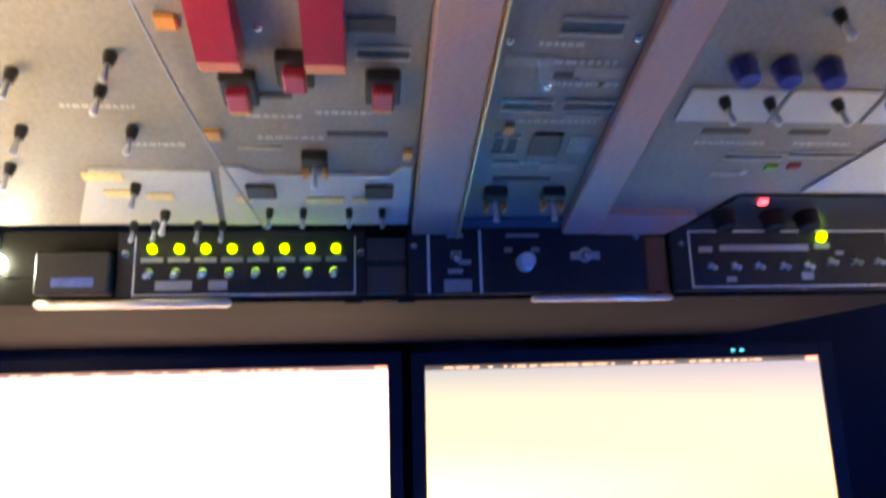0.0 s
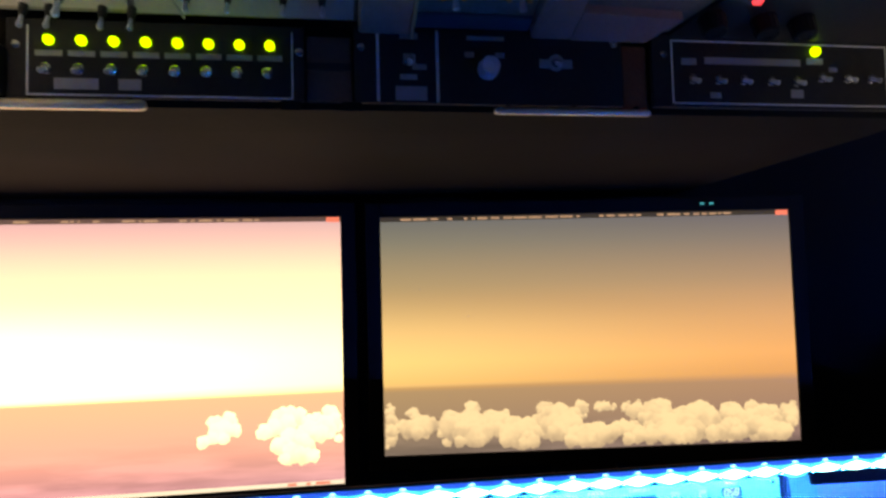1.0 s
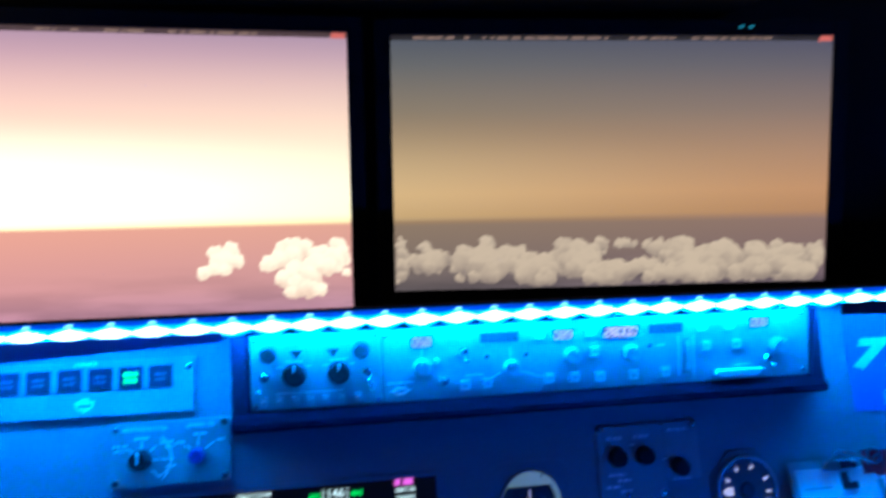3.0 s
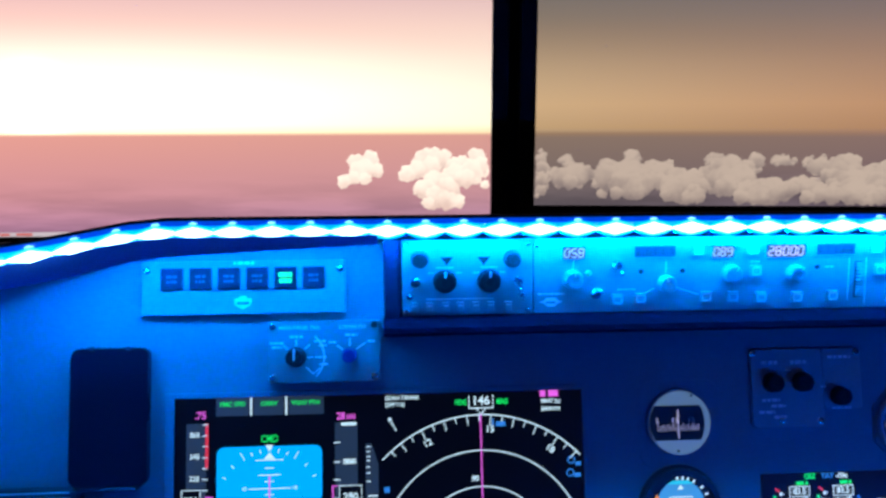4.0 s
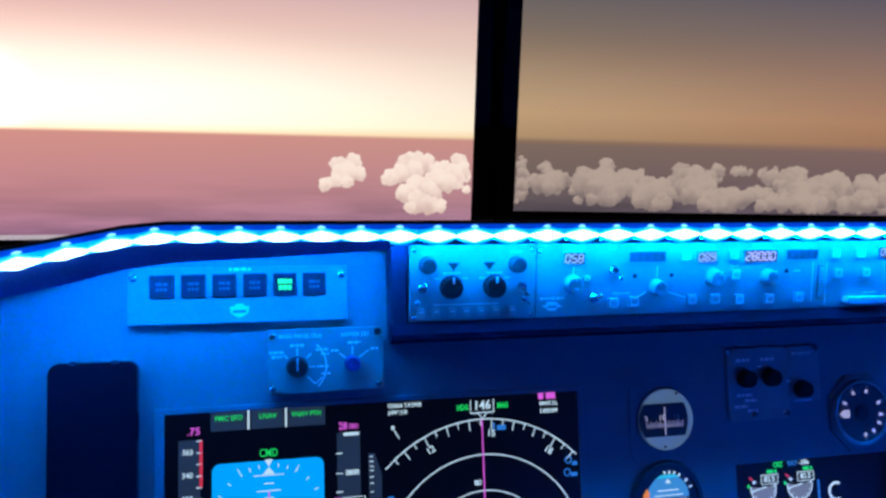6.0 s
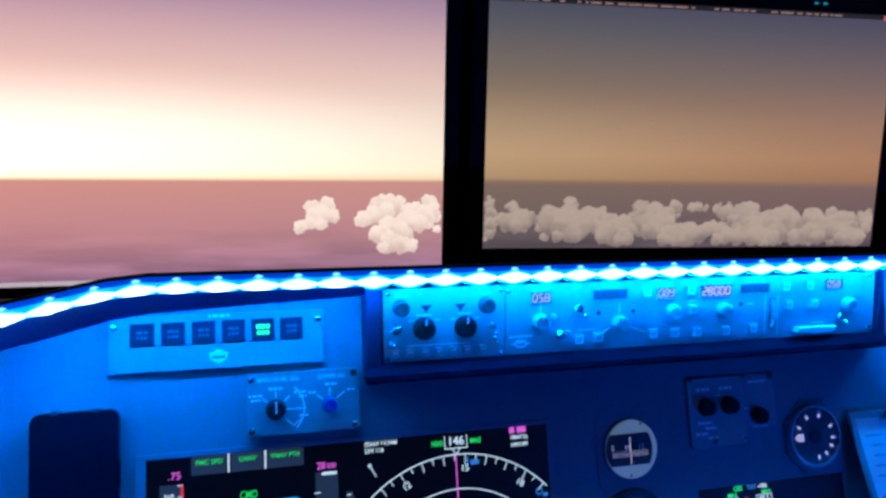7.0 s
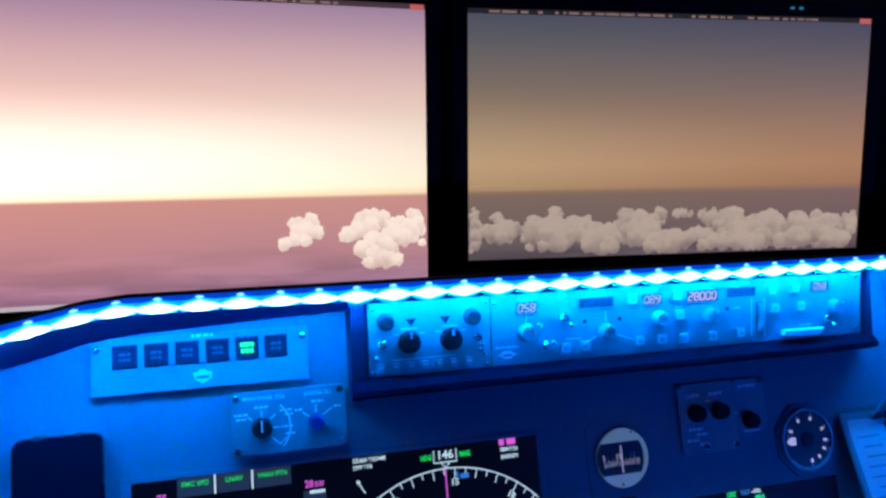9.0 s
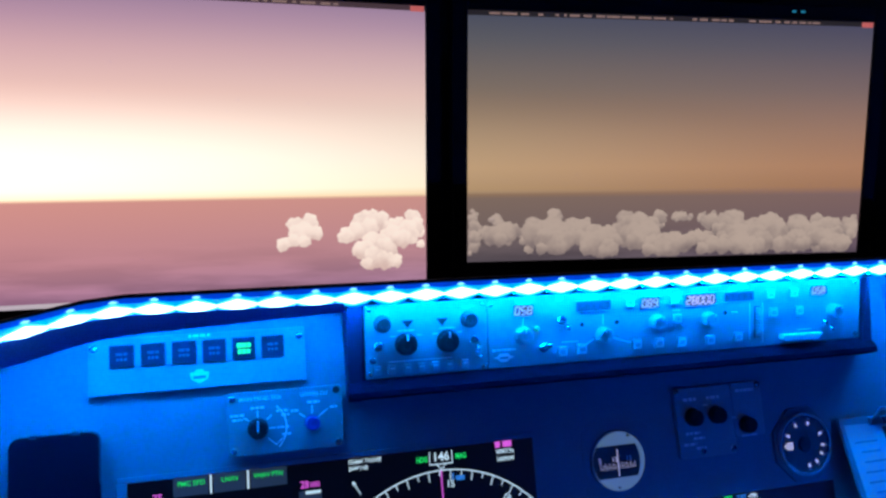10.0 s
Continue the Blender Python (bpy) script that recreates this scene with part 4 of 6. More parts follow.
# ---- pale plate at the outer end of the panel ----
plate = thing("side_plate", on_panel(-0.7160, 0.866, 0.030) @ pose(0, 0, 0, -4), "white barrel-shaped plastic plate at the panel's outer end", "plate")
edge = [(0.220 * math.cos(radians(a)), 0.220 * math.sin(radians(a))) for a in [k * 1.3 for k in range(-10, 11)]]
part("plate", outline(edge + [(0.06, 0.0495), (0.06, -0.0495)], 0.0, 0.006, None, 0.001), WHITE, plate)
part("upper_plate", outline(rounded(0.08, 0.2040, 0.062, 0.150, 0.004, 4), -0.002, 0.004, None, 0.001), KEY, plate, "grey plate above it")
for y in (-0.030, 0.030):
    screw(plate, 0.150, y, 0.006, 0.004)
part("bracket", box(0.10, 0.14, -0.035, 0.0, -0.045, -0.0005, 0.001), BLACK, plate)
part("joining_strip", box(0.10, 0.14, 0.020, 0.100, -0.0060, -0.0021, 0.001), BLACK, plate)

# ---- control unit at the panel's foot on the captain's side ----
unit = thing("keypad_unit", on_panel(-0.447, 0.772, 0.0), "dark control unit with a row of pale blue key caps", "control unit")
part("body", box(-0.10, 0.066, -0.07, 0.044, 0.0, 0.016, 0.003), BLACK, unit)
for k, (x0, x1) in enumerate(((-0.095, -0.046), (-0.043, 0.0), (0.003, 0.058))):
    part("key_cap", box(x0, x1, 0.0255, 0.0365, 0.0165, 0.019, 0.001), PALE, unit, "pale worn key cap")
part("top_edge", box(-0.098, 0.056, 0.0405, 0.0420, 0.0162, 0.0175), PALE, unit)
part("bracket", box(0.059, 0.068, 0.018, 0.034, 0.016, 0.022, 0.002), STEEL, unit)

# ---- flight displays behind the panel: attitude on one half, navigation on the other ----
fd = thing("flight_display", on_panel(0, 0.8878, 0.0), "dark flat screen showing attitude and navigation displays", "display")
part("glass", box(-0.2915, 0.1435, -0.30, 0.0100, -0.008, 0.0012), E_BLACK, fd, "faintly glowing black screen")
bm = bmesh.new()
for x0, x1, y0, y1 in ((-0.302, 0.150, 0.0103, 0.016), (-0.302, -0.2920, -0.30, 0.0103), (0.1440, 0.150, -0.30, 0.0103)):
    box(x0, x1, y0, y1, 0.0, 0.0018, 0.0006, bm)
part("bezel", bm, PANEL, fd, "grey cut-out edge")
Z0 = 0.0016


def P(z):
    return (z - 0.89) / 0.9655


def tape(parent, x0, x1, y0, y1, name):
    return part(name, box(x0, x1, y0, y1, Z0 - 0.0003, Z0), E_GREY, parent, "slate grey tape")


pfd = part("attitude_display", box(-0.285, -0.0785, -0.24, 0.0096, 0.0009, 0.00125), E_BLACK, fd)
tape(pfd, -0.279, -0.2585, P(0.70), P(0.8745), "speed_tape")
tape(pfd, -0.1238, -0.1000, P(0.70), P(0.8722), "altitude_tape")
bm = outline([(-0.0915, P(0.850)), (-0.0915, P(0.75)), (-0.078, P(0.75)), (-0.078, P(0.829)), (-0.0850, P(0.850))], Z0 - 0.0003, Z0)
part("climb_tape", bm, E_GREY, pfd, "slate grey tape")
for x0, x1 in ((-0.2485, -0.2145), (-0.2095, -0.1775), (-0.1725, -0.1355)):
    part("mode_window", box(x0, x1, P(0.8815), P(0.9000), Z0 - 0.0003, Z0), E_GREY, pfd, "slate grey window")
for x in (-0.212, -0.175):
    part("mode_divider", box(x - 0.0010, x + 0.0010, P(0.8815), P(0.9000), Z0, Z0 + 0.0003), E_WHITE, pfd, "white divider")
Z1 = Z0 + 0.0004
letters("mode_text", "FMC SPD", 0.0068, E_GREEN, pfd, -0.2310, P(0.8932), Z1, bold=0.0001, label="green lettering")
letters("mode_text", "LNAV", 0.0068, E_GREEN, pfd, -0.1930, P(0.8932), Z1, bold=0.0001, label="green lettering")
letters("mode_text", "VNAV PTH", 0.0068, E_GREEN, pfd, -0.1545, P(0.8932), Z1, bold=0.0001, wide=0.92, label="green lettering")
letters("autopilot_text", "CMD", 0.0110, E_GREEN, pfd, -0.1925, P(0.8575), Z1, bold=0.0001, wide=0.74, label="green lettering")
letters("mach_text", ".75", 0.0105, E_MAG, pfd, -0.2645, P(0.8825), Z1, bold=0.0001, label="magenta digits")
letters("set_altitude", "28", 0.0105, E_MAG, pfd, -0.1175, P(0.8785), Z1, bold=0.0002, wide=0.85, label="magenta digits")
letters("set_altitude", "000", 0.0078, E_MAG, pfd, -0.1068, P(0.8778), Z1, bold=0.0001, wide=0.85, label="smaller magenta digits")
bm = bmesh.new()
box(-0.117, -0.101, P(0.8690), P(0.8722), Z1, Z1 + 0.0003, 0, bm)
for z in (0.852, 0.8325, 0.8145, 0.796):
    box(-0.1250, -0.1185, P(z) - 0.0006, P(z) + 0.0006, Z1, Z1 + 0.0003, 0, bm)
for z in (0.8735, 0.8625, 0.8518, 0.8405, 0.8298, 0.819, 0.808):
    box(-0.2620, -0.2565, P(z) - 0.0006, P(z) + 0.0006, Z1, Z1 + 0.0003, 0, bm)
for z in (0.8468, 0.8420, 0.8370, 0.8330, 0.8265, 0.8205, 0.8120):
    box(-0.0905, -0.0865, P(z) - 0.0006, P(z) + 0.0006, Z1, Z1 + 0.0003, 0, bm)
box(-0.0890, -0.0790, P(0.7975) - 0.0008, P(0.7975) + 0.0008, Z1, Z1 + 0.0003, 0, bm)
tagged(part("scale_marks", bm, E_WHITE, pfd, "white scale marks"), kind="stuff")
for body, z in (("360", 0.8631), ("340", 0.8415), ("320", 0.8195)):
    letters("speed_figure", body, 0.0078, E_WHITE, pfd, -0.2705, P(z), Z1, wide=0.9, bold=0.0001, label="white figures")
letters("altitude_figure", "28000", 0.0070, E_WHITE, pfd, -0.1085, P(0.8325), Z1, wide=0.8, bold=0.0003, label="white figures")
part("limit_bar", box(-0.2590, -0.2562, P(0.8300), P(0.8745), Z1, Z1 + 0.0003), E_RED, pfd, "red speed limit bar")
bm = outline(rounded(-0.2475, -0.1375, P(0.7940), P(0.8503), 0.008, 5), Z0 - 0.0003, Z0)
part("sky_field", bm, E_BLUE, pfd, "bright blue sky field")
part("ground_field", outline(rounded(-0.2475, -0.1375, P(0.735), P(0.7935), 0.008, 5), Z0 - 0.0003, Z0), E_BROWN, pfd, "brown ground field")
CX = -0.1925
bm = bmesh.new()
for y, w in ((0.8365, 0.030), (0.8285, 0.010), (0.8215, 0.024), (0.8150, 0.010), (0.8080, 0.044), (0.8020, 0.010), (0.7970, 0.026)):
    box(CX - w / 2, CX + w / 2, P(y) - 0.0005, P(y) + 0.0005, Z1, Z1 + 0.0003, 0, bm)
for a in (10, 20, 30, 45, 60):
    for s in (-1, 1):
        ww = radians(90 + s * a)
        r0, r1, cy = 0.0520, 0.0610 if a == 30 else 0.0565, P(0.8503) - 0.0588
        bar(CX + r0 * math.cos(ww), cy + r0 * math.sin(ww), CX + r1 * math.cos(ww), cy + r1 * math.sin(ww), 0.0009, Z1, Z1 + 0.0003, bm)
outline([(CX - 0.004, P(0.8515)), (CX, P(0.8445)), (CX + 0.004, P(0.8515))][::-1], Z1, Z1 + 0.0003, bm)
outline([(CX - 0.006, P(0.8375)), (CX + 0.006, P(0.8375)), (CX, P(0.8440))], Z1, Z1 + 0.0003, bm)
part("pitch_scale", bm, E_WHITE, pfd, "white pitch and bank scale")
for x in (-0.0265, 0.0265):
    letters("pitch_figure", "10", 0.0058, E_WHITE, pfd, CX + x, P(0.8080), Z1, wide=0.9, label="small white figures")
bm = box(CX - 0.0007, CX + 0.0007, P(0.79), P(0.8205), Z1, Z1 + 0.0004)
box(CX - 0.030, CX + 0.030, P(0.7925), P(0.7935), Z1, Z1 + 0.0004, 0, bm)
part("guidance_bars", bm, E_MAG, pfd, "pink guidance bars")
bm = bmesh.new()
for s in (-1, 1):
    box(CX + s * 0.032 - 0.012, CX + s * 0.032 + 0.012, P(0.7900), P(0.7945), Z1 + 0.0003, Z1 + 0.0007, 0, bm)
box(CX - 0.004, CX + 0.004, P(0.7905), P(0.7955), Z1 + 0.0003, Z1 + 0.0007, 0, bm)
part("wing_bars", bm, E_WHITE, pfd, "white aircraft wing bars")


def readout(x0, x1, z0, z1, body, size):
    bm = box(x0, x1, P(z0), P(z1), Z1 + 0.0003, Z1 + 0.0005)
    o = part("readout", bm, E_BLACK, pfd)
    bm = bmesh.new()
    for a, b, c, d in ((x0, x1, P(z1) - 0.0008, P(z1)), (x0, x1, P(z0), P(z0) + 0.0008), (x0, x0 + 0.0008, P(z0), P(z1)), (x1 - 0.0008, x1, P(z0), P(z1))):
        box(a, b, c, d, Z1 + 0.0005, Z1 + 0.0008, 0, bm)
    part("readout_frame", bm, E_WHITE, o)
    letters("readout_digits", body, size, E_WHITE, o, (x0 + x1) / 2, P((z0 + z1) / 2), Z1 + 0.0008, bold=0.0002, label="white digits")


readout(-0.2835, -0.2635, 0.787, 0.809, "301", 0.0105)
readout(-0.1195, -0.0955, 0.786, 0.809, "280", 0.0105)
for name, spans in (("speed_bug", ((-0.2590, -0.2520, 0.8005, 0.8017), (-0.2590, -0.2520, 0.7935, 0.7947), (-0.2522, -0.2512, 0.7935, 0.8017))), ("altitude_bug", ((-0.1270, -0.1255, 0.785, 0.809), (-0.1270, -0.1210, 0.808, 0.809)))):
    bm = bmesh.new()
    for x0, x1, z0, z1 in spans:
        box(x0, x1, P(z0), P(z1), Z1 + 0.0003, Z1 + 0.0007, 0, bm)
    part(name, bm, E_MAG, pfd, "magenta bug")

nd = part("navigation_display", box(-0.0775, 0.1425, -0.24, 0.0096, 0.0009, 0.00125), E_BLACK, fd)
NX, NY = 0.0330, -0.1622
part("compass_arc", ring(NX, NY, 0.1474, 0.1488, Z0, Z0 + 0.0003, 64, None, 44, 136.0), E_WHITE, nd, "white compass arc")
part("range_ring", ring(NX, NY, 0.1097, 0.1110, Z0, Z0 + 0.0003, 64, None, 15, 165), E_WHITE, nd, "white range ring")
part("range_ring", ring(NX, NY, 0.0717, 0.0729, Z0, Z0 + 0.0003, 48, None, 10, 170), E_WHITE, nd, "white range ring")
for hdg in range(105, 191, 5):
    a = radians(90 - (hdg - 146))
    r0 = 0.147 - (0.0095 if hdg % 10 == 0 else 0.0055)
    if hdg in (120, 150, 180):
        r0 = 0.136
    part("compass_tick", bar(NX + r0 * math.cos(a), NY + r0 * math.sin(a), NX + 0.1475 * math.cos(a), NY + 0.1475 * math.sin(a), 0.0011, Z0, Z0 + 0.0003), E_WHITE, nd)
for hdg, body in ((120, "12"), (150, "15"), (180, "18")):
    a = radians(90 - (hdg - 146))
    o = letters("heading_figure", body, 0.0098, E_WHITE, nd, 0, 0, 0, bold=0.0002, label="white figures")
    o.matrix_basis = Matrix.Translation((NX + 0.1325 * math.cos(a), NY + 0.1325 * math.sin(a), Z0 + 0.0003)) @ pose(0, 0, 0, 0, 0, -(hdg - 146))
part("track_line", bar(NX - 0.0007, P(0.8766), NX + 0.0002, -0.24, 0.0014, Z0 + 0.0003, Z0 + 0.0006), E_MAG, nd, "magenta track line")
letters("heading_digits", "146", 0.0130, E_WHITE, nd, NX, P(0.8905), Z1, bold=0.0003, label="white digits")
bm = bmesh.new()
for a, b, c, d in ((NX - 0.0135, NX - 0.0125, P(0.8835), P(0.8965)), (NX + 0.0125, NX + 0.0135, P(0.8835), P(0.8965)), (NX - 0.0135, NX + 0.0135, P(0.8825), P(0.8837))):
    box(a, b, c, d, Z0, Z0 + 0.0003, 0, bm)
bar(NX - 0.0050, P(0.8825), NX, P(0.8770), 0.0011, Z0, Z0 + 0.0003, bm)
bar(NX + 0.0050, P(0.8825), NX, P(0.8770), 0.0011, Z0, Z0 + 0.0003, bm)
part("heading_box", bm, E_WHITE, nd, "white heading box")
for x, body in ((0.0112, "HDG"), (0.0562, "MAG")):
    letters("reference_text", body, 0.0080, E_GREEN, nd, x, P(0.8893), Z1, bold=0.0003, wide=0.72, label="small green lettering")
letters("speed_readout", "GS464 TAS448", 0.0068, E_TEXT, nd, -0.0705, P(0.8955), Z1, "LEFT", bold=0.0, wide=0.86, label="small white lettering")
letters("wind_readout", "299\u00b0/18", 0.0066, E_TEXT, nd, -0.0705, P(0.8885), Z1, "LEFT", bold=0.0, label="small white lettering")
bm = bar(-0.0665, P(0.8755), -0.0585, P(0.8620), 0.0012, Z0, Z0 + 0.0003)
bar(-0.0665, P(0.8755), -0.0630, P(0.8735), 0.0012, Z0, Z0 + 0.0003, bm)
bar(-0.0665, P(0.8755), -0.0662, P(0.8715), 0.0012, Z0, Z0 + 0.0003, bm)
part("wind_arrow", bm, E_WHITE, nd, "white wind arrow")
bars(nd, [(0.1075, P(0.8965), 0.020, 0.0068)], E_MAG, "waypoint_name", Z1, "small magenta lettering")
letters("waypoint_time", "0847.5z", 0.0068, E_TEXT, nd, 0.0985, P(0.8885), Z1, "LEFT", bold=0.0, label="small white lettering")
letters("waypoint_distance", "540NM", 0.0068, E_TEXT, nd, 0.0985, P(0.8805), Z1, "LEFT", bold=0.0, label="small white lettering")
letters("range_figure", "80", 0.0078, E_WHITE, nd, 0.0255, P(0.8115), Z1, bold=0.0002, label="white figures")
bm = ring(0.1300, P(0.8275), 0.0030, 0.0042, Z0, Z0 + 0.0003, 16)
ring(0.1285, P(0.8145), 0.0030, 0.0042, Z0, Z0 + 0.0003, 16, bm)
box(0.1345, 0.1405, P(0.8215), P(0.8255), Z0, Z0 + 0.0003, 0, bm)
box(0.1325, 0.1400, P(0.8100), P(0.8140), Z0, Z0 + 0.0003, 0, bm)
box(0.0490, 0.0590, P(0.8640), P(0.8690), Z0, Z0 + 0.0003, 0, bm)
box(0.0445, 0.0465, P(0.8650), P(0.8720), Z0, Z0 + 0.0003, 0, bm)
box(-0.0720, -0.0660, P(0.8000), P(0.8055), Z0, Z0 + 0.0003, 0, bm)
tagged(part("station_marks", bm, E_CYAN, nd, "small blue station symbols"), kind="stuff")

# ---- round instruments and panels in the middle and on the first officer's side ----
DIALWHITE = glow("dial_white", (0.78, 0.74, 0.68), 0.42, (0.8, 0.8, 0.8))
DIALDIM = mat("dial_shaded_white", (0.30, 0.30, 0.32), 0.5, var=0.1)
comp = thing("standby_compass", on_panel(0.2510, 0.8605, 0.0), "round standby compass with a black card and grey bezel", "compass")
part("case", outline(rounded(-0.0445, 0.0445, -0.0475, 0.0455, 0.014, 5), 0, 0.0012, None, 0.0006), PANEL, comp)
part("bezel", ring(0, 0, 0.0345, 0.0365, 0.0012, 0.0042, 48), PANEL, comp, "grey ring")
part("face", lathe([(0.0344, 0.0012), (0.0344, 0.0034), (0.0335, 0.0040)], 48), glow("backlit_face", (0.15, 0.27, 0.26), 0.42, (0.45, 0.45, 0.45)), comp, "softly backlit pale grey face")
pts2 = [(0.0270 * math.cos(radians(a)), 0.0325 * math.sin(radians(a))) for a in list(range(-35, 36, 5))] + [(0.0342 * math.cos(radians(a)), 0.0325 * math.sin(radians(a))) for a in range(145, 216, 5)]
part("card_window", outline(pts2, 0.0041, 0.0052), BLACK, comp, "black compass card")
bm = bmesh.new()
for k in range(-9, 8):
    box(k * 0.0028 - 0.0003, k * 0.0028 + 0.0003, -0.0085, -0.0035 + (0.0025 if k % 2 else 0), 0.0053, 0.0056, 0, bm)
part("card_ticks", bm, DIALWHITE, comp, "fine white ticks")
# the 12 takes a greyer white, with shade put into its colour
for x, b in ((-0.0258, "S"), (-0.0065, "15"), (0.0120, "12")):
    letters("card_figure", b, 0.0080, DIALWHITE if b != "12" else DIALDIM, comp, x, 0.0025, 0.0055, label="white figure")
part("lubber_line", box(-0.0036, -0.0024, -0.0165, 0.0150, 0.0062, 0.0070, 0.0002), DIALWHITE, comp, "white lubber line")
for x, y in ((0.013, 0.0292), (-0.004, -0.0300)):
    screw(comp, x, y, 0.0050, 0.0016)

att = thing("standby_horizon", on_panel(0.2479, 0.7725, 0.0), "round standby attitude indicator with a blue and orange face", "instrument")
part("case", lathe([(0.046, 0.0), (0.046, 0.002), (0.043, 0.004)], 40), BLACK, att)
part("face", outline(circle(0, 0, 0.036, 40), 0.004, 0.0046), BLACK, att)
part("sky_half", outline(circle(0, 0.004, 0.026, 24, 0, 180), 0.0046, 0.0056), glow("lit_pale_blue", (0.05, 0.27, 0.62), 0.9), att, "lit pale blue half")
part("ground_half", outline(circle(0, 0.003, 0.026, 24, 180, 360), 0.0046, 0.0056), mat("earth_brown", (0.2, 0.09, 0.04), 0.5), att)
part("side_flag", outline([(-0.0325, -0.02), (-0.0250, -0.02), (-0.0235, 0.012), (-0.0265, 0.0155), (-0.0310, 0.008)], 0.0046, 0.0060), glow("lit_orange", (0.85, 0.27, 0.05), 0.8), att, "orange warning flag")
for a in (101, 90, 79, 67, 48, 32):
    bm = bar(0.0305 * math.cos(radians(a - 5)), 0.0305 * math.sin(radians(a - 5)), 0.0340 * math.cos(radians(a - 5)), 0.0340 * math.sin(radians(a - 5)), 0.0022, 0.0047, 0.0052)
    part("bank_mark", bm, E_WHITE, att)
part("pointer", outline([(-0.0035, 0.0205), (0.0035, 0.0205), (0, 0.0255)], 0.0057, 0.0062), E_WHITE, att)
for y, w in ((0.0125, 0.013), (0.0070, 0.018), (0.0015, 0.022)):
    part("pitch_line", box(-w, w, y - 0.0006, y + 0.0006, 0.0057, 0.0060), E_WHITE, att, "thin white pitch line")
part("sky_cap", outline([(-0.0150, 0.0262), (0.0150, 0.0262), (0.0085, 0.0300), (-0.0085, 0.0300)], 0.0057, 0.0061), glow("lit_cap_cyan", (0.03, 0.5, 0.75), 0.9), att, "bright cyan cap")
part("bezel", ring(0, 0, 0.0375, 0.0425, 0.003, 0.0075, 40), BLACK, att)

ctl = thing("knob_panel", on_panel(0.3745, 0.8935, 0.0), "dark grey knob panel with three black knobs and screws", "control panel")
DPLATE = mat("dark_plate", (0.29, 0.295, 0.31), 0.55, var=0.1, coarse=12)
part("face_plate", outline(rounded(-0.0410, 0.0405, -0.0430, 0.0430, 0.006, 4), 0, 0.0040, None, 0.0008), DPLATE, ctl)
part("side_plate", outline(rounded(0.0408, 0.0850, -0.0240, 0.0430, 0.004, 4), 0, 0.0036, None, 0.0008), DPLATE, ctl)
for x, y, r in ((-0.0180, 0.0070, 0.0105), (0.0155, 0.0070, 0.0105), (0.0580, -0.0090, 0.0100)):
    k = knob(ctl, x, y, r, 0.011, KNOB)
    k.matrix_basis = Matrix.Translation((x, y, 0.004))
bars(ctl, [(-0.020, 0.0285, 0.018, 0.0038), (0.013, 0.0285, 0.018, 0.0038), (0.060, 0.0335, 0.026, 0.0034), (0.060, -0.0225, 0.022, 0.0022), (-0.020, -0.0125, 0.020, 0.0034), (-0.012, -0.0190, 0.016, 0.0034), (-0.025, -0.0255, 0.018, 0.0034), (-0.010, -0.0310, 0.014, 0.0034), (0.002, 0.0200, 0.008, 0.002), (0.041, 0.0010, 0.006, 0.002)], WHITE, "legend", 0.0045, "faint unreadable lettering")
for x, y in ((-0.0385, 0.0395), (-0.0080, -0.0355), (0.0355, -0.0365), (0.0800, 0.0385)):
    screw(ctl, x, y, 0.0038, 0.0042)

gau = thing("flap_gauge", on_panel(0.5150, 0.8525, 0.0), "round black flap gauge with white marks in an eight-sided bezel", "gauge")
oc = [(0.0465 * math.cos(radians(22.5 + 45 * k)), 0.0500 * math.sin(radians(22.5 + 45 * k))) for k in range(8)]
part("bezel", outline(oc, 0, 0.0026, None, 0.0010), mat("bezel_dark", (0.17, 0.173, 0.18), 0.5, var=0.15), gau)
part("dial", outline(circle(0, 0, 0.0375, 40), 0.0026, 0.0056), mat("dial_black", (0.075, 0.075, 0.08), 0.5, var=0.2), gau, "black dial")
part("ring", ring(0, 0, 0.0365, 0.0392, 0.0026, 0.0075, 44), mat("ring_grey", (0.42, 0.42, 0.43), 0.35, var=0.2, coarse=20), gau)
part("glass_rim", ring(0, 0, 0.0350, 0.0362, 0.005, 0.0075, 44), STEEL, gau)
for a in (114, 73, 25, -7, -30, -57, -84, 152):
    w = radians(a)
    bm = bar(0.0245 * math.cos(w), 0.0245 * math.sin(w), 0.0300 * math.cos(w), 0.0292 * math.sin(w), 0.0036, 0.0056, 0.0062)
    part("dial_mark", bm, DIALWHITE, gau, "white dial mark")
    bm = box(0.0325 * math.cos(w) - 0.0016, 0.0325 * math.cos(w) + 0.0016, 0.0325 * math.sin(w) - 0.0014, 0.0325 * math.sin(w) + 0.0014, 0.0056, 0.0060)
    part("dial_figure", bm, GREYKNOB, gau)
part("needle", outline([(-0.0330, 0.0), (-0.0270, 0.0048), (-0.0190, 0.0048), (-0.0190, -0.0048), (-0.0270, -0.0048)][::-1], 0.0062, 0.0070), DIALWHITE, gau, "white pointer")
part("hub", lathe([(0.0100, 0.0056), (0.0100, 0.0066), (0.0085, 0.0074)], 28), BLACK, gau)

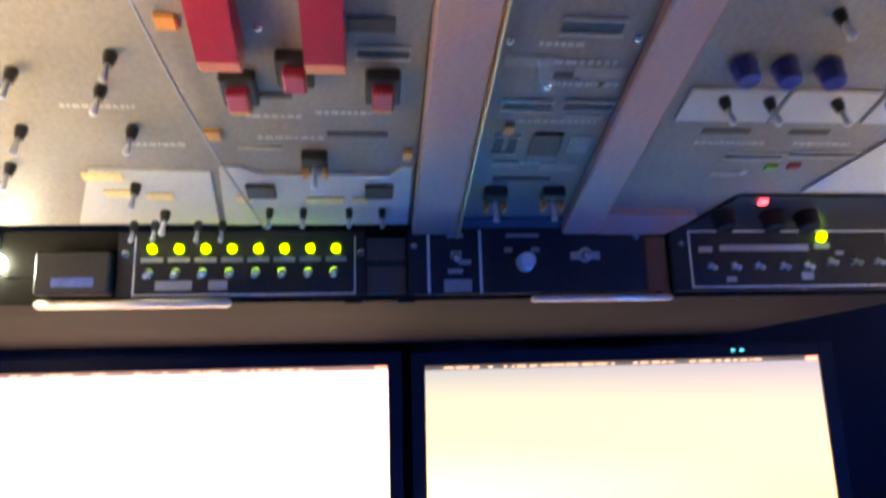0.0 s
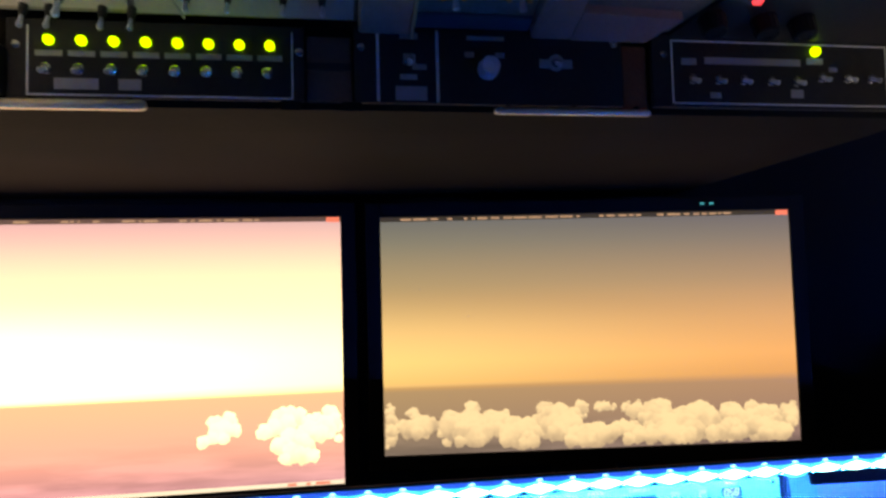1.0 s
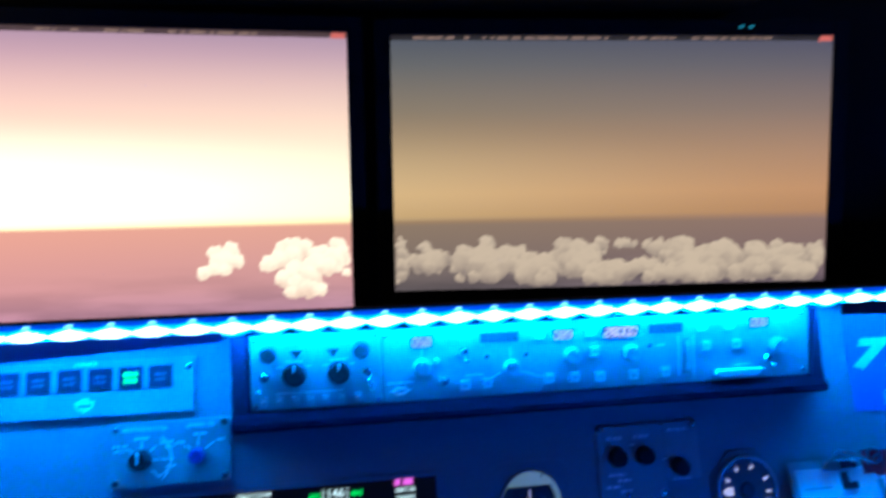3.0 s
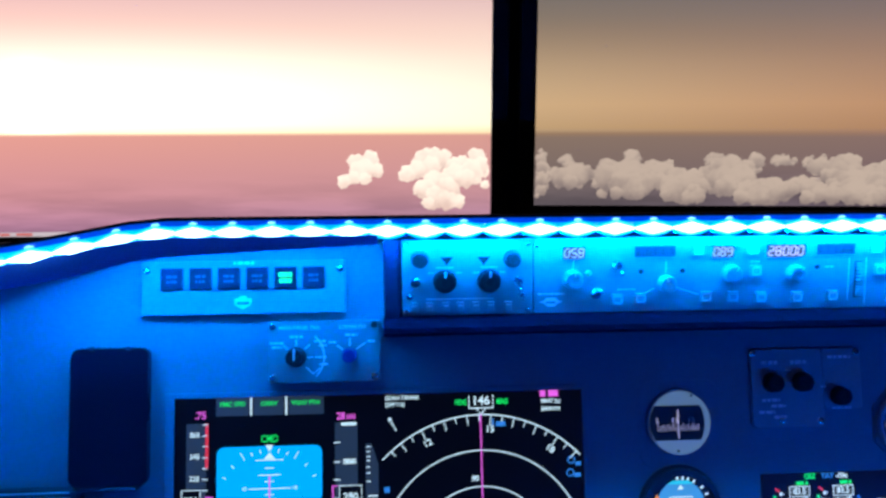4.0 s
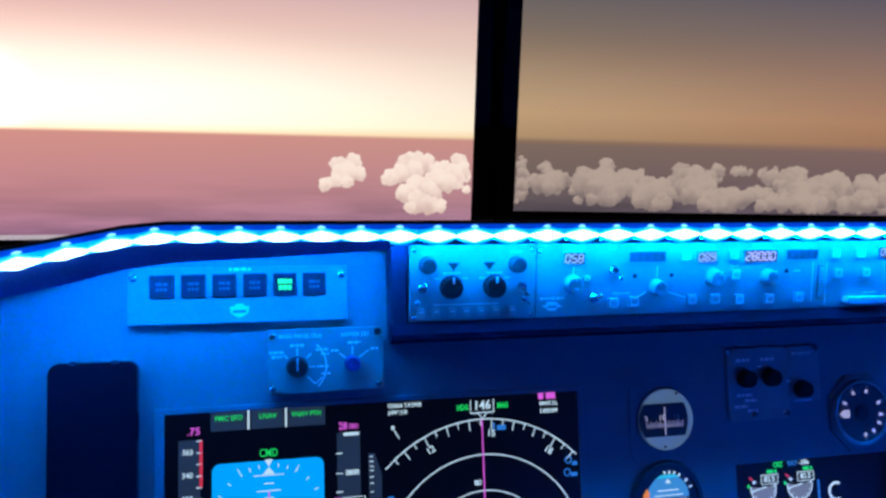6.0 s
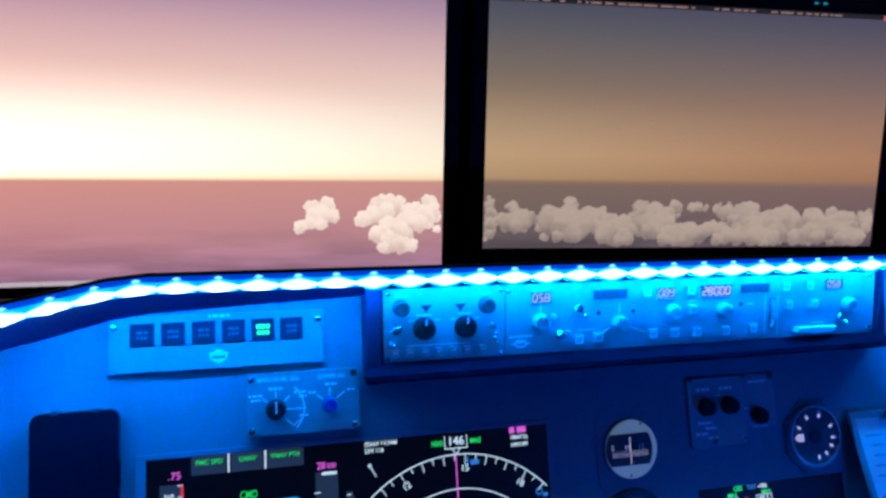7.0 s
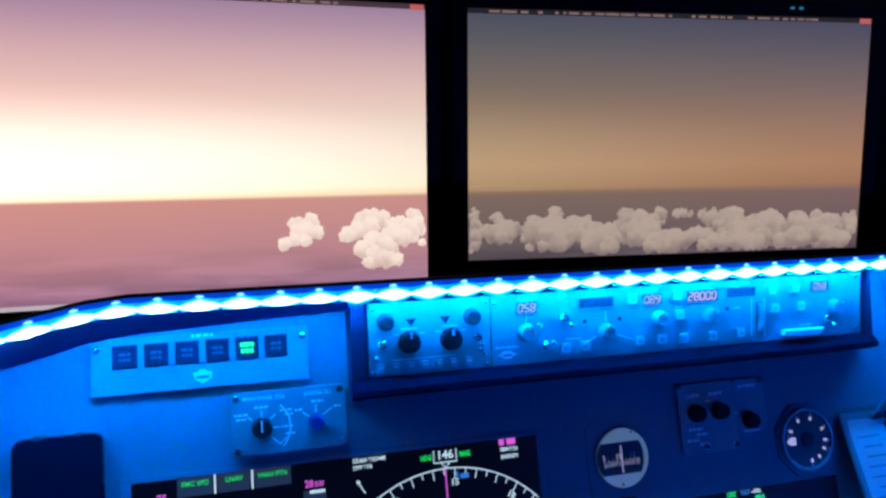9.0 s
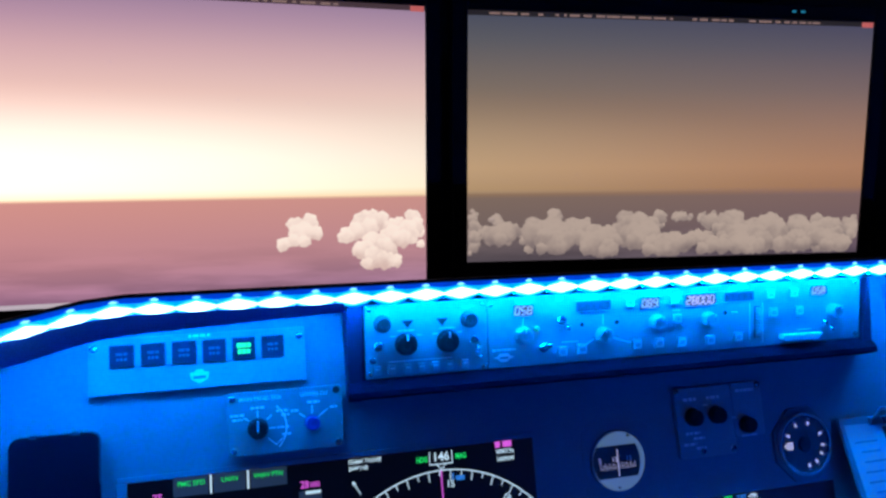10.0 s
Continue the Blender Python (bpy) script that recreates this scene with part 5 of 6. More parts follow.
# ---- engine display ----
eng = thing("engine_display", on_panel(0.3400, 0.8040, 0.0), "dark engine display with small round dials, its top showing", "display")
part("glass", box(0, 0.215, -0.20, 0, -0.006, 0.0012), E_BLACK, eng, "faintly glowing black screen")
E_DIAL = glow("lit_dial_grey", (0.15, 0.18, 0.23), 0.9)
for x in (0.0340, 0.0835):
    y = -0.0300
    part("dial_fan", outline([(x, y)] + circle(x, y, 0.0165, 20, 170, 375), 0.0013, 0.0017), E_DIAL, eng, "slate dial fan")
    part("dial_arc", ring(x, y, 0.0160, 0.0174, 0.0013, 0.0018, 32, None, 170, 375), E_WHITE, eng, "white dial arc")
    for a in range(190, 371, 30):
        w = radians(a)
        part("dial_tick", bar(x + 0.0128 * math.cos(w), y + 0.0128 * math.sin(w), x + 0.0162 * math.cos(w), y + 0.0162 * math.sin(w), 0.0009, 0.0018, 0.0021), E_WHITE, eng)
    part("dial_needle", bar(x + 0.004, y + 0.0020, x - 0.0155, y - 0.0022, 0.0014, 0.0018, 0.0022), E_WHITE, eng)
    bm = bmesh.new()
    x0, x1, y0, y1 = x - 0.0030, x + 0.0200, y + 0.0045, y + 0.0160
    for a, b, c, d in ((x0, x1, y1 - 0.0009, y1), (x0, x1, y0, y0 + 0.0009), (x0, x0 + 0.0009, y0, y1), (x1 - 0.0009, x1, y0, y1)):
        box(a, b, c, d, 0.0018, 0.0021, 0, bm)
    part("readout_frame", bm, E_WHITE, eng)
    letters("readout_digits", "83.5", 0.0095, E_WHITE, eng, (x0 + x1) / 2, (y0 + y1) / 2, 0.0018, bold=0.0002, wide=0.9, label="white digits")
    part("limit_mark", bar(x - 0.0190, y + 0.0145, x - 0.0145, y + 0.0110, 0.0022, 0.0018, 0.0021), E_RED, eng, "red limit mark")
    bars(eng, [(x + 0.0120, y + 0.0190, 0.013, 0.0040), (x - 0.0195, y + 0.0040, 0.004, 0.0040)], E_GREEN, "green_figures", 0.0018, "small green figures")
    bars(eng, [(x - 0.0115, y + 0.0080, 0.005, 0.0036)], E_WHITE, "scale_figures", 0.0018, "small white figures")
part("dial_arc", ring(0.1340, -0.0410, 0.0085, 0.0112, 0.0013, 0.0018, 32, None, 60, 300), E_WHITE, eng, "white dial arc")
part("scale_bar", box(0.1085, 0.1105, -0.060, -0.026, 0.0013, 0.0018), E_CYAN, eng, "thin blue scale bar")
letters("mode_text", "CRZ", 0.0080, E_GREEN, eng, 0.0550, -0.0040, 0.0016, bold=0.0003, wide=0.8, label="green lettering")
letters("air_text", "TAT", 0.0075, E_CYAN, eng, 0.0750, -0.0040, 0.0016, bold=0.0002, label="blue lettering")
letters("air_figure", "-10c", 0.0080, E_WHITE, eng, 0.0910, -0.0038, 0.0016, bold=0.0002, label="white figures")

# ---- poster ----
pos = thing("poster", on_panel(0.674, 0.9300, 0.0008), "deep blue poster with large pale slanted numerals on the panel", "poster")
POSTER = mat("poster_blue", (0.02, 0.15, 0.42), 0.35, var=0.08, coarse=3, bump=0.05)
PALEINK = mat("poster_pale_ink", (0.45, 0.85, 0.85), 0.4, var=0.05, bump=0)
part("sheet", outline([(0.004, -0.001), (0.26, -0.009), (0.262, 0.1180), (0.004, 0.1185)], 0.0, 0.0007), POSTER, pos)


def numeral(body, x0, x1, y0, y1):
    """A bold slanted figure filling the given width and height."""
    ob = letters("numeral", body, 0.05, PALEINK, pos, 0, 0, 0, shear=0.30, bold=0.0030, label="bold pale slanted numeral")
    xs, ys = [v.co.x for v in ob.data.vertices], [v.co.y for v in ob.data.vertices]
    sx, sy = (x1 - x0) / (max(xs) - min(xs)), (y1 - y0) / (max(ys) - min(ys))
    ob.matrix_basis = Matrix.Translation((x0 - min(xs) * sx, y0 - min(ys) * sy, 0.0010)) @ Matrix.Diagonal((sx, sy, 1, 1))


numeral("7", 0.0098, 0.0737, 0.0500, 0.0888)
numeral("3", 0.0575, 0.1305, 0.0498, 0.0886)
numeral("7", 0.1240, 0.1877, 0.0494, 0.0866)
for k in range(6):
    x = 0.0715 + 0.0133 * k
    part("name_bar", outline([(x - 0.0006, 0.0145 - 0.0004 * k), (x + 0.0108, 0.0143 - 0.0004 * k), (x + 0.0138, 0.0238 - 0.0002 * k), (x + 0.0026, 0.0240 - 0.0002 * k)], 0.0007, 0.0012), PALEINK, pos, "slanted pale bar")
bm = ring(0.0575, 0.0160, 0.0085, 0.0098, 0.0007, 0.0012, 20, None, 60, 250)
bar(0.0485, 0.0050, 0.0590, 0.0270, 0.0018, 0.0007, 0.0012, bm)
bar(0.0520, 0.0115, 0.0660, 0.0135, 0.0014, 0.0007, 0.0012, bm)
part("emblem", bm, PALEINK, pos, "pale looped emblem")

# ---- clipboard and strap ----
cb = thing("clipboard", on_panel(0.573, 0.7690, 0.004) @ Matrix.Translation((0, 0.11, 0)) @ pose(0, 0, 0, -14) @ Matrix.Translation((0, -0.11, 0)), "clipboard holding a printed checklist sheet on the panel", "clipboard")
PAPER = mat("paper", (0.72, 0.72, 0.70), 0.7, var=0.06, coarse=6, bump=0.1)
part("board", outline(rounded(-0.004, 0.118, -0.16, 0.112, 0.004, 3), 0.0, 0.004), DPLATE, cb)
part("paper", outline([(0.003, -0.155), (0.106, -0.155), (0.108, 0.1005), (0.002, 0.1030)], 0.0042, 0.0052), PAPER, cb, "white printed sheet")
for k in range(11):
    y = 0.080 - 0.0125 * k
    bars(cb, [(0.028 + 0.003 * (k % 3), y, 0.036 - 0.006 * (k % 2), 0.0024)], GREYKNOB, "text_line", 0.0055, "small grey unreadable lettering")
clip = part("clip", box(0.040, 0.086, 0.099, 0.110, 0.0052, 0.0090, 0.0015), STEEL, cb, "bright steel spring clip")
part("clip_tongue", outline([(0.060, 0.096), (0.060, 0.076), (0.079, 0.076), (0.079, 0.084), (0.069, 0.084), (0.069, 0.096)], 0.0056, 0.0085), BLACK, cb)
bm = bmesh.new()
prev = None
for k in range(15):
    w = k / 14
    c = Vector((0.036 + 0.062 * w, 0.103 + 0.016 * math.sin(w * math.pi), 0.0125 + 0.004 * math.sin(w * 9)))
    cur = [bm.verts.new(c + Vector((0, 0.0022 * math.cos(a), 0.0022 * math.sin(a)))) for a in [j * math.pi / 3 for j in range(6)]]
    if prev:
        for j in range(6):
            bm.faces.new((prev[j], prev[(j + 1) % 6], cur[(j + 1) % 6], cur[j]))
    prev = cur
part("wire_handle", bm, STEEL, clip, "bright bent wire")

tag = thing("fabric_tag", on_panel(0.6650, 0.7650, 0.012), "red woven tag with white lettering hanging by the clipboard", "tag")
REDCLOTH = mat("red_cloth", (0.72, 0.015, 0.03), 0.85, var=0.2, scale=200, bump=0.6)
part("ribbon", outline([(0.0, -0.12), (0.042, -0.12), (0.043, 0.1230), (0.002, 0.1250)], 0.0, 0.0016), REDCLOTH, tag)
for k in range(7):
    for j in range(2):
        part("stitched_letter", box(0.010 + 0.013 * j, 0.019 + 0.013 * j, 0.080 - 0.021 * k, 0.094 - 0.021 * k, 0.0016, 0.0021), WHITE, tag)
part("eyelet", ring(0.021, 0.114, 0.003, 0.0055, 0.0016, 0.0028, 18), STEEL, tag)
part("split_ring", ring(0.016, 0.119, 0.0075, 0.0088, 0.003, 0.0045, 24), STEEL, tag, "bright steel ring")

lab = thing("switch_cluster", on_panel(0.8135, 0.8697, 0.0), "cluster of small pale square switches on the panel", "switch")
for x, y in ((0.0, 0.020), (0.0, -0.006), (0.026, -0.004), (0.026, -0.028), (0.0, -0.030)):
    part("square_key", box(x - 0.008, x + 0.008, y - 0.007, y + 0.007, 0, 0.006, 0.001), PALE, lab)

# olive side window frame past the strip's end
ob = new("window_frame", put_mesh("window_frame", outline([(0.920, 1.086), (1.20, 1.086), (1.20, 1.60), (1.155, 1.58)], -0.01, 0.01), mat("olive_trim", (0.22, 0.27, 0.17), 0.7, var=0.15)))
ob.matrix_basis = pose(0, 1.0, 0, 90)
tagged(ob, "olive-grey sloping side window trim", "trim", kind="structure")

# ---- overhead panel ----
OH = pose(0, 0.62, 1.525, 163.3)
over = thing("overhead_console", OH, "grey overhead console with brown rails and many switches", "overhead console")
part("left_plate", box(-0.60, 0.0775, 0.004, 0.62, -0.012, 0.0, 0.001), OVER, over, "worn grey-brown plate")
part("centre_plate", box(0.1225, 0.2215, 0.004, 0.62, -0.012, 0.0, 0.001), OVER, over)
part("right_plate", box(0.2585, 0.80, 0.004, 0.62, -0.012, 0.0, 0.001), OVER, over)
part("rail", box(0.0780, 0.1205, 0.0, 0.62, -0.012, 0.009, 0.002), RAIL, over, "brown painted rail")
part("rail_edge", box(0.1207, 0.1224, 0.0, 0.62, -0.010, 0.0125), mat("gold_edge", (0.75, 0.56, 0.30), 0.35, 0.3, var=0.2), over, "pale golden rail edge")
part("rail", box(0.2220, 0.2570, 0.0, 0.62, -0.012, 0.009, 0.002), RAIL, over, "brown painted rail")
part("rail_edge", box(0.2572, 0.2584, 0.03, 0.62, -0.010, 0.006), mat("raw_wood_edge", (0.40, 0.20, 0.07), 0.6), over, "raw orange-brown rail edge")
part("cross_rail", outline([(0.2575, 0.0), (0.325, 0.0), (0.345, 0.032), (0.2575, 0.036)], -0.010, 0.0085), RAIL, over, "brown cross piece")
part("pale_plate", outline([(-0.090, 0.010), (0.074, 0.010), (0.0735, 0.100), (0.064, 0.100), (0.056, 0.089), (-0.050, 0.089), (-0.062, 0.098), (-0.080, 0.100)], 0.0002, 0.003), PALE, over, "pale plate with a notched edge")
part("pale_plate", outline([(-0.215, 0.012), (-0.095, 0.012), (-0.088, 0.092), (-0.180, 0.095)], 0.0002, 0.0025), PALE, over, "pale plate")
LEVER = mat("pale_lever", (0.62, 0.66, 0.72), 0.3, 0.3, var=0.05)


def big_toggle(x, v, tilt=-25, size=1.6, lever=None, z=0.003):
    t = part("toggle_switch", lathe([(0.0060 * size / 1.6, 0), (0.0060 * size / 1.6, 0.004), (0.004 * size / 1.6, 0.010)], 12), BLACK, over, "", Matrix.Translation((x, v, z)))
    bm = lathe([(0.0014 * size, 0), (0.0016 * size, 0.009 * size), (0.0026 * size, 0.015 * size), (0.0016 * size, 0.0165 * size)], 10)
    part("lever", bm, lever or LEVER, t, "pale metal lever", pose(0, 0, 0.006, -tilt, 0, 0), True)


for x, v in ((-0.140, 0.190), (-0.132, 0.147), (-0.208, 0.146), (-0.124, 0.222), (-0.150, 0.074), (-0.137, 0.032), (-0.190, 0.205), (-0.235, 0.10)):
    big_toggle(x, v, 8, 1.15)
for x in (-0.168, -0.150, -0.113, -0.092):
    big_toggle(x, 0.014, 8, 0.9)
for x in (-0.048, -0.019, 0.021, 0.050):
    big_toggle(x, 0.036, 8, 0.85)


def guard(x, v):
    """A red hinged guard over a switch, standing off the plate."""
    g = part("switch_guard", outline([(-0.0, 0.0), (0.105, 0.0), (0.105, 0.012), (0.012, 0.024), (0.0, 0.020)], -0.0128, 0.0128, None, 0.001), RED, over, "red hinged switch guard", Matrix.Translation((x, v, 0.0)) @ Matrix(((0, 0, 1, 0), (1, 0, 0, 0), (0, 1, 0, 0), (0, 0, 0, 1))))
    part("hinge", box(-0.008, 0.008, 0.104, 0.110, 0.0, 0.010, 0.001), STEEL, over, "", Matrix.Translation((x, v, 0)))
    return g


guard(-0.0530, 0.226)
guard(0.0115, 0.226)


def rocker(x, v, tip):
    r = part("rocker_switch", box(-0.012, 0.012, -0.014, 0.014, 0.0, 0.010, 0.0015), BLACK, over, "", Matrix.Translation((x, v, 0)))
    part("rocker", box(-0.0075, 0.0075, -0.012, 0.007, 0.008, 0.017, 0.0015), RED, r, "red rocker")
    if tip:
        part("tip", box(-0.0075, 0.0075, -0.0165, -0.0122, 0.006, 0.015, 0.001), AMBER, r, "amber tip")


rocker(-0.049, 0.194, True)
rocker(0.048, 0.198, True)
rocker(-0.010, 0.214, False)
for x, v in ((-0.084, 0.249), (-0.077, 0.139), (0.145, 0.150), (0.069, 0.117)):
    part("warning_light", box(-0.0065, 0.0065, -0.0055, 0.0055, 0, 0.004, 0.0008), AMBER, over, "amber light cap", Matrix.Translation((x, v, 0.0)) @ Matrix.Diagonal((0.6 if x > 0 else 1, 1, 1, 1)))


def fork(x, v):
    f = part("fork_switch", box(-0.010, 0.010, -0.006, 0.008, 0, 0.010, 0.001), BLACK, over, "", Matrix.Translation((x, v, 0)))
    for s in (-1, 1):
        part("prong", box(s * 0.008 - 0.0022, s * 0.008 + 0.0022, -0.011, -0.002, 0.006, 0.016, 0.001), AMBER, f, "amber prong")
    part("lever", lathe([(0.0018, 0), (0.0022, 0.016), (0.0030, 0.022)], 10), LEVER, f, "", pose(0, -0.002, 0.006, 5, 0, 0), True)


fork(-0.004, 0.112)
fork(0.148, 0.062)
fork(0.199, 0.063)
for x, v in ((-0.051, 0.068), (0.047, 0.068)):
    part("dark_window", box(-0.012, 0.012, -0.009, 0.009, 0, 0.0045, 0.001), mat("brown_window", (0.06, 0.04, 0.03), 0.4), over, "", Matrix.Translation((x, v, 0.003)))
for x, v, w in ((-0.066, 0.054, 0.014), (0.001, 0.052, 0.032), (0.031, 0.052, 0.014), (-0.165, 0.062, 0.026), (-0.135, 0.058, 0.022), (-0.172, 0.086, 0.03)):
    part("brass_label", box(-w / 2, w / 2, -0.005, 0.005, 0, 0.0015, 0.0003), mat("brass_label", (0.80, 0.60, 0.28), 0.45, 0.2, var=0.2), over, "worn brass label", Matrix.Translation((x, v, 0.003)))
for x, v, w, h in ((0.048, 0.226, 0.034, 0.008), (0.182, 0.254, 0.040, 0.011), (0.154, 0.177, 0.036, 0.008), (0.200, 0.178, 0.036, 0.008), (0.140, 0.130, 0.007, 0.020), (0.151, 0.130, 0.007, 0.020), (0.36, 0.118, 0.05, 0.006), (0.42, 0.122, 0.06, 0.006)):
    s = part("slot", box(-w / 2, w / 2, -h / 2, h / 2, 0, 0.0006), BLACK, over, "", Matrix.Translation((x, v, 0.0003)))
    bm = bmesh.new()
    for a, b, c, d in ((-w / 2 - 0.0015, w / 2 + 0.0015, h / 2, h / 2 + 0.0015), (-w / 2 - 0.0015, w / 2 + 0.0015, -h / 2 - 0.0015, -h / 2)):
        box(a, b, c, d, 0, 0.0016, 0, bm)
    part("slot_edge", bm, PALE, s)
part("dark_window", box(-0.012, 0.012, -0.014, 0.014, 0, 0.003, 0.001), mat("brown_cover", (0.10, 0.075, 0.055), 0.5), over, "", Matrix.Translation((0.178, 0.131, 0.0)))
bars(over, [(0.178, 0.222, 0.06, 0.004), (0.165, 0.238, 0.03, 0.003), (0.19, 0.20, 0.05, 0.003), (0.178, 0.159, 0.07, 0.003), (0.178, 0.105, 0.05, 0.003), (0.351, 0.093, 0.03, 0.005), (0.33, 0.135, 0.06, 0.003), (0.41, 0.135, 0.05, 0.003), (-0.02, 0.135, 0.05, 0.003), (-0.03, 0.16, 0.04, 0.003), (0.02, 0.165, 0.04, 0.003), (-0.15, 0.168, 0.05, 0.003), (-0.12, 0.125, 0.04, 0.003)], PALE, "legend", 0.0006, "faded unreadable lettering")
LABELTAN = mat("faded_label_tan", (0.36, 0.31, 0.26), 0.6, var=0.25, coarse=40)
LABELBROWN = mat("brown_label", (0.085, 0.060, 0.045), 0.55, var=0.3, coarse=40)
for x, v, w, h, m in ((0.146, 0.222, 0.034, 0.010, LABELTAN), (0.198, 0.213, 0.036, 0.011, LABELTAN), (0.176, 0.208, 0.020, 0.006, LABELBROWN), (0.200, 0.165, 0.030, 0.006, LABELTAN), (0.205, 0.131, 0.018, 0.022, LABELTAN), (0.196, 0.100, 0.032, 0.012, LABELTAN), (0.150, 0.104, 0.022, 0.007, LABELTAN), (0.168, 0.082, 0.050, 0.005, LABELBROWN), (0.320, 0.150, 0.040, 0.006, LABELBROWN), (0.390, 0.150, 0.034, 0.006, LABELBROWN), (0.345, 0.092, 0.026, 0.008, LABELTAN), (-0.030, 0.182, 0.030, 0.005, LABELBROWN), (0.030, 0.140, 0.046, 0.005, LABELBROWN), (-0.045, 0.122, 0.034, 0.005, LABELTAN), (0.040, 0.250, 0.030, 0.012, LABELBROWN)):
    part("label_plate", box(-w / 2, w / 2, -h / 2, h / 2, 0, 0.0012, 0.0003), m, over, "worn unreadable label plate", Matrix.Translation((x, v, 0.0)))
for x, v in ((0.165, 0.197), (0.203, 0.200), (0.13, 0.24), (0.215, 0.245), (-0.03, 0.245)):
    screw(over, x, v, 0.0, 0.003)
part("teal_strip", box(0.1240, 0.2200, 0.004, 0.020, 0.0, 0.004, 0.0008), mat("teal_strip", (0.03, 0.12, 0.16), 0.5), over)
for x0, x1 in ((0.271, 0.345), (0.349, 0.420), (0.424, 0.50)):
    part("pale_plate", box(x0, x1, 0.164, 0.200, 0.0002, 0.003, 0.0008), PALE, over, "pale label plate")
for x in (0.299, 0.334, 0.388, 0.432):
    big_toggle(x, 0.190, 8, 1.15)
for x in (0.297, 0.327, 0.36):
    k = knob(over, x, 0.225, 0.009, 0.016, BLUEKNOB)
big_toggle(0.337, 0.274, 8, 1.15)
part("pale_plate", outline([(0.430, 0.068), (0.56, 0.068), (0.56, 0.160), (0.470, 0.160)], 0.0002, 0.003), PALE, over, "pale slanted plate")
part("dark_recess", outline([(0.345, 0.004), (0.62, 0.004), (0.62, 0.060), (0.375, 0.060)], 0.0002, 0.004), BLACK, over, "black recess")
for x in (0.372, 0.420, 0.455):
    k = knob(over, x, 0.030, 0.011, 0.018, KNOB)
part("warning_light", box(-0.0038, 0.0038, -0.0032, 0.0032, 0, 0.004, 0.0008), glow("lit_red_lamp", (1.0, 0.05, 0.10), 0.9), over, "small lit red light", Matrix.Translation((0.399, 0.055, 0.004)))
part("status_light", box(-0.005, 0.005, -0.003, 0.003, 0, 0.003), mat("green_cap", (0.2, 0.35, 0.04), 0.4), over, "", Matrix.Translation((0.382, 0.103, 0.0)))
part("status_light", box(-0.005, 0.005, -0.003, 0.003, 0, 0.003), mat("red_cap", (0.35, 0.03, 0.05), 0.4), over, "", Matrix.Translation((0.402, 0.105, 0.0)))
# a bright seam between plates, built as a thin cord across them
bm = bmesh.new()
prev = None
for k in range(13):
    w = k / 12
    c = Vector((-0.100 + 0.045 * w ** 1.3, 0.30 - 0.29 * w, 0.006 + 0.004 * math.sin(w * 3)))
    cur = [bm.verts.new(c + Vector((0.0011 * math.cos(a), 0, 0.0011 * math.sin(a)))) for a in [j * math.pi / 3 for j in range(6)]]
    if prev:
        for j in range(6):
            bm.faces.new((prev[j], prev[(j + 1) % 6], cur[(j + 1) % 6], cur[j]))
    prev = cur
part("cable", bm, GREYKNOB, over, "bright seam between plates, built as a thin cord")

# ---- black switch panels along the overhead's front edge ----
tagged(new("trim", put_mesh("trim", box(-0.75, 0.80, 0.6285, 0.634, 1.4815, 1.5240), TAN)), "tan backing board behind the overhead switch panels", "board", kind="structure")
part_gap = thing("gap_plate", upright(0.3170, 0.624, 1.49), "red-brown wooden filler between two switch panels", "filler")
part("filler", box(-0.0115, 0.0115, -0.034, 0.026, -0.004, 0.0, 0.001), mat("red_wood", (0.30, 0.085, 0.03), 0.55, var=0.25, coarse=30), part_gap)
gap2 = thing("gap_plate", upright(0.0545, 0.624, 1.49), "tan filler with a dark slot between two switch panels", "filler")
part("filler", box(-0.0187, 0.0187, -0.028, 0.026, -0.004, 0.0, 0.001), mat("pale_tan", (0.11, 0.075, 0.055), 0.6, var=0.2, coarse=20), gap2)
part("slot", box(-0.0185, 0.0185, -0.002, 0.004, 0.0, 0.0008), BLACK, gap2)


def small_switch(parent, x, y):
    s = part("toggle_switch", lathe([(0.0042, 0), (0.0042, 0.002), (0.0030, 0.0030)], 12), STEEL, parent, "", Matrix.Translation((x, y, 0.002)))
    part("lever", lathe([(0.0013, 0), (0.0016, 0.007), (0.0023, 0.010), (0.0014, 0.0112)], 10), LEVER, s, "", pose(0, 0, 0.002, 28, 0, 0), True)


def line_frame(parent, x0, x1, y0, y1, w=0.0013, sides="lrtb"):
    bm = bmesh.new()
    for k, q in (("l", (x0, x0 + w, y0, y1)), ("r", (x1 - w, x1, y0, y1)), ("t", (x0, x1, y1 - w, y1)), ("b", (x0, x1, y0, y0 + w))):
        if k in sides:
            box(*q, 0.002, 0.0026, 0, bm)
    part("border_line", bm, WHITE, parent, "thin pale border")


sp1 = thing("overhead_unit", upright(0.001, 0.620, 1.4895), "black switch unit with a row of eight lit green lamps", "switch unit", "overhead switch units")
part("face_plate", box(-0.186, 0.034, -0.0285, 0.0320, -0.003, 0.002, 0.0008), UNIT, sp1)
line_frame(sp1, -0.1715, 0.0250, -0.0275, 0.0265, sides="lrb")
for k in range(8):
    x = -0.1560 + 0.0233 * k
    part("lamp", lathe([(0.0040, 0), (0.0040, 0.002), (0.0034, 0.0038), (0.0015, 0.0046)], 16), E_LIME, sp1, "lit yellow-green lamp", Matrix.Translation((x, 0.0150, 0.002)), True)
    part("label_plate", box(x - 0.0095, x + 0.0095, 0.0030, 0.0072, 0.002, 0.0028), GREYKNOB, sp1, "grey unreadable label")
    small_switch(sp1, x - 0.002, -0.0068)
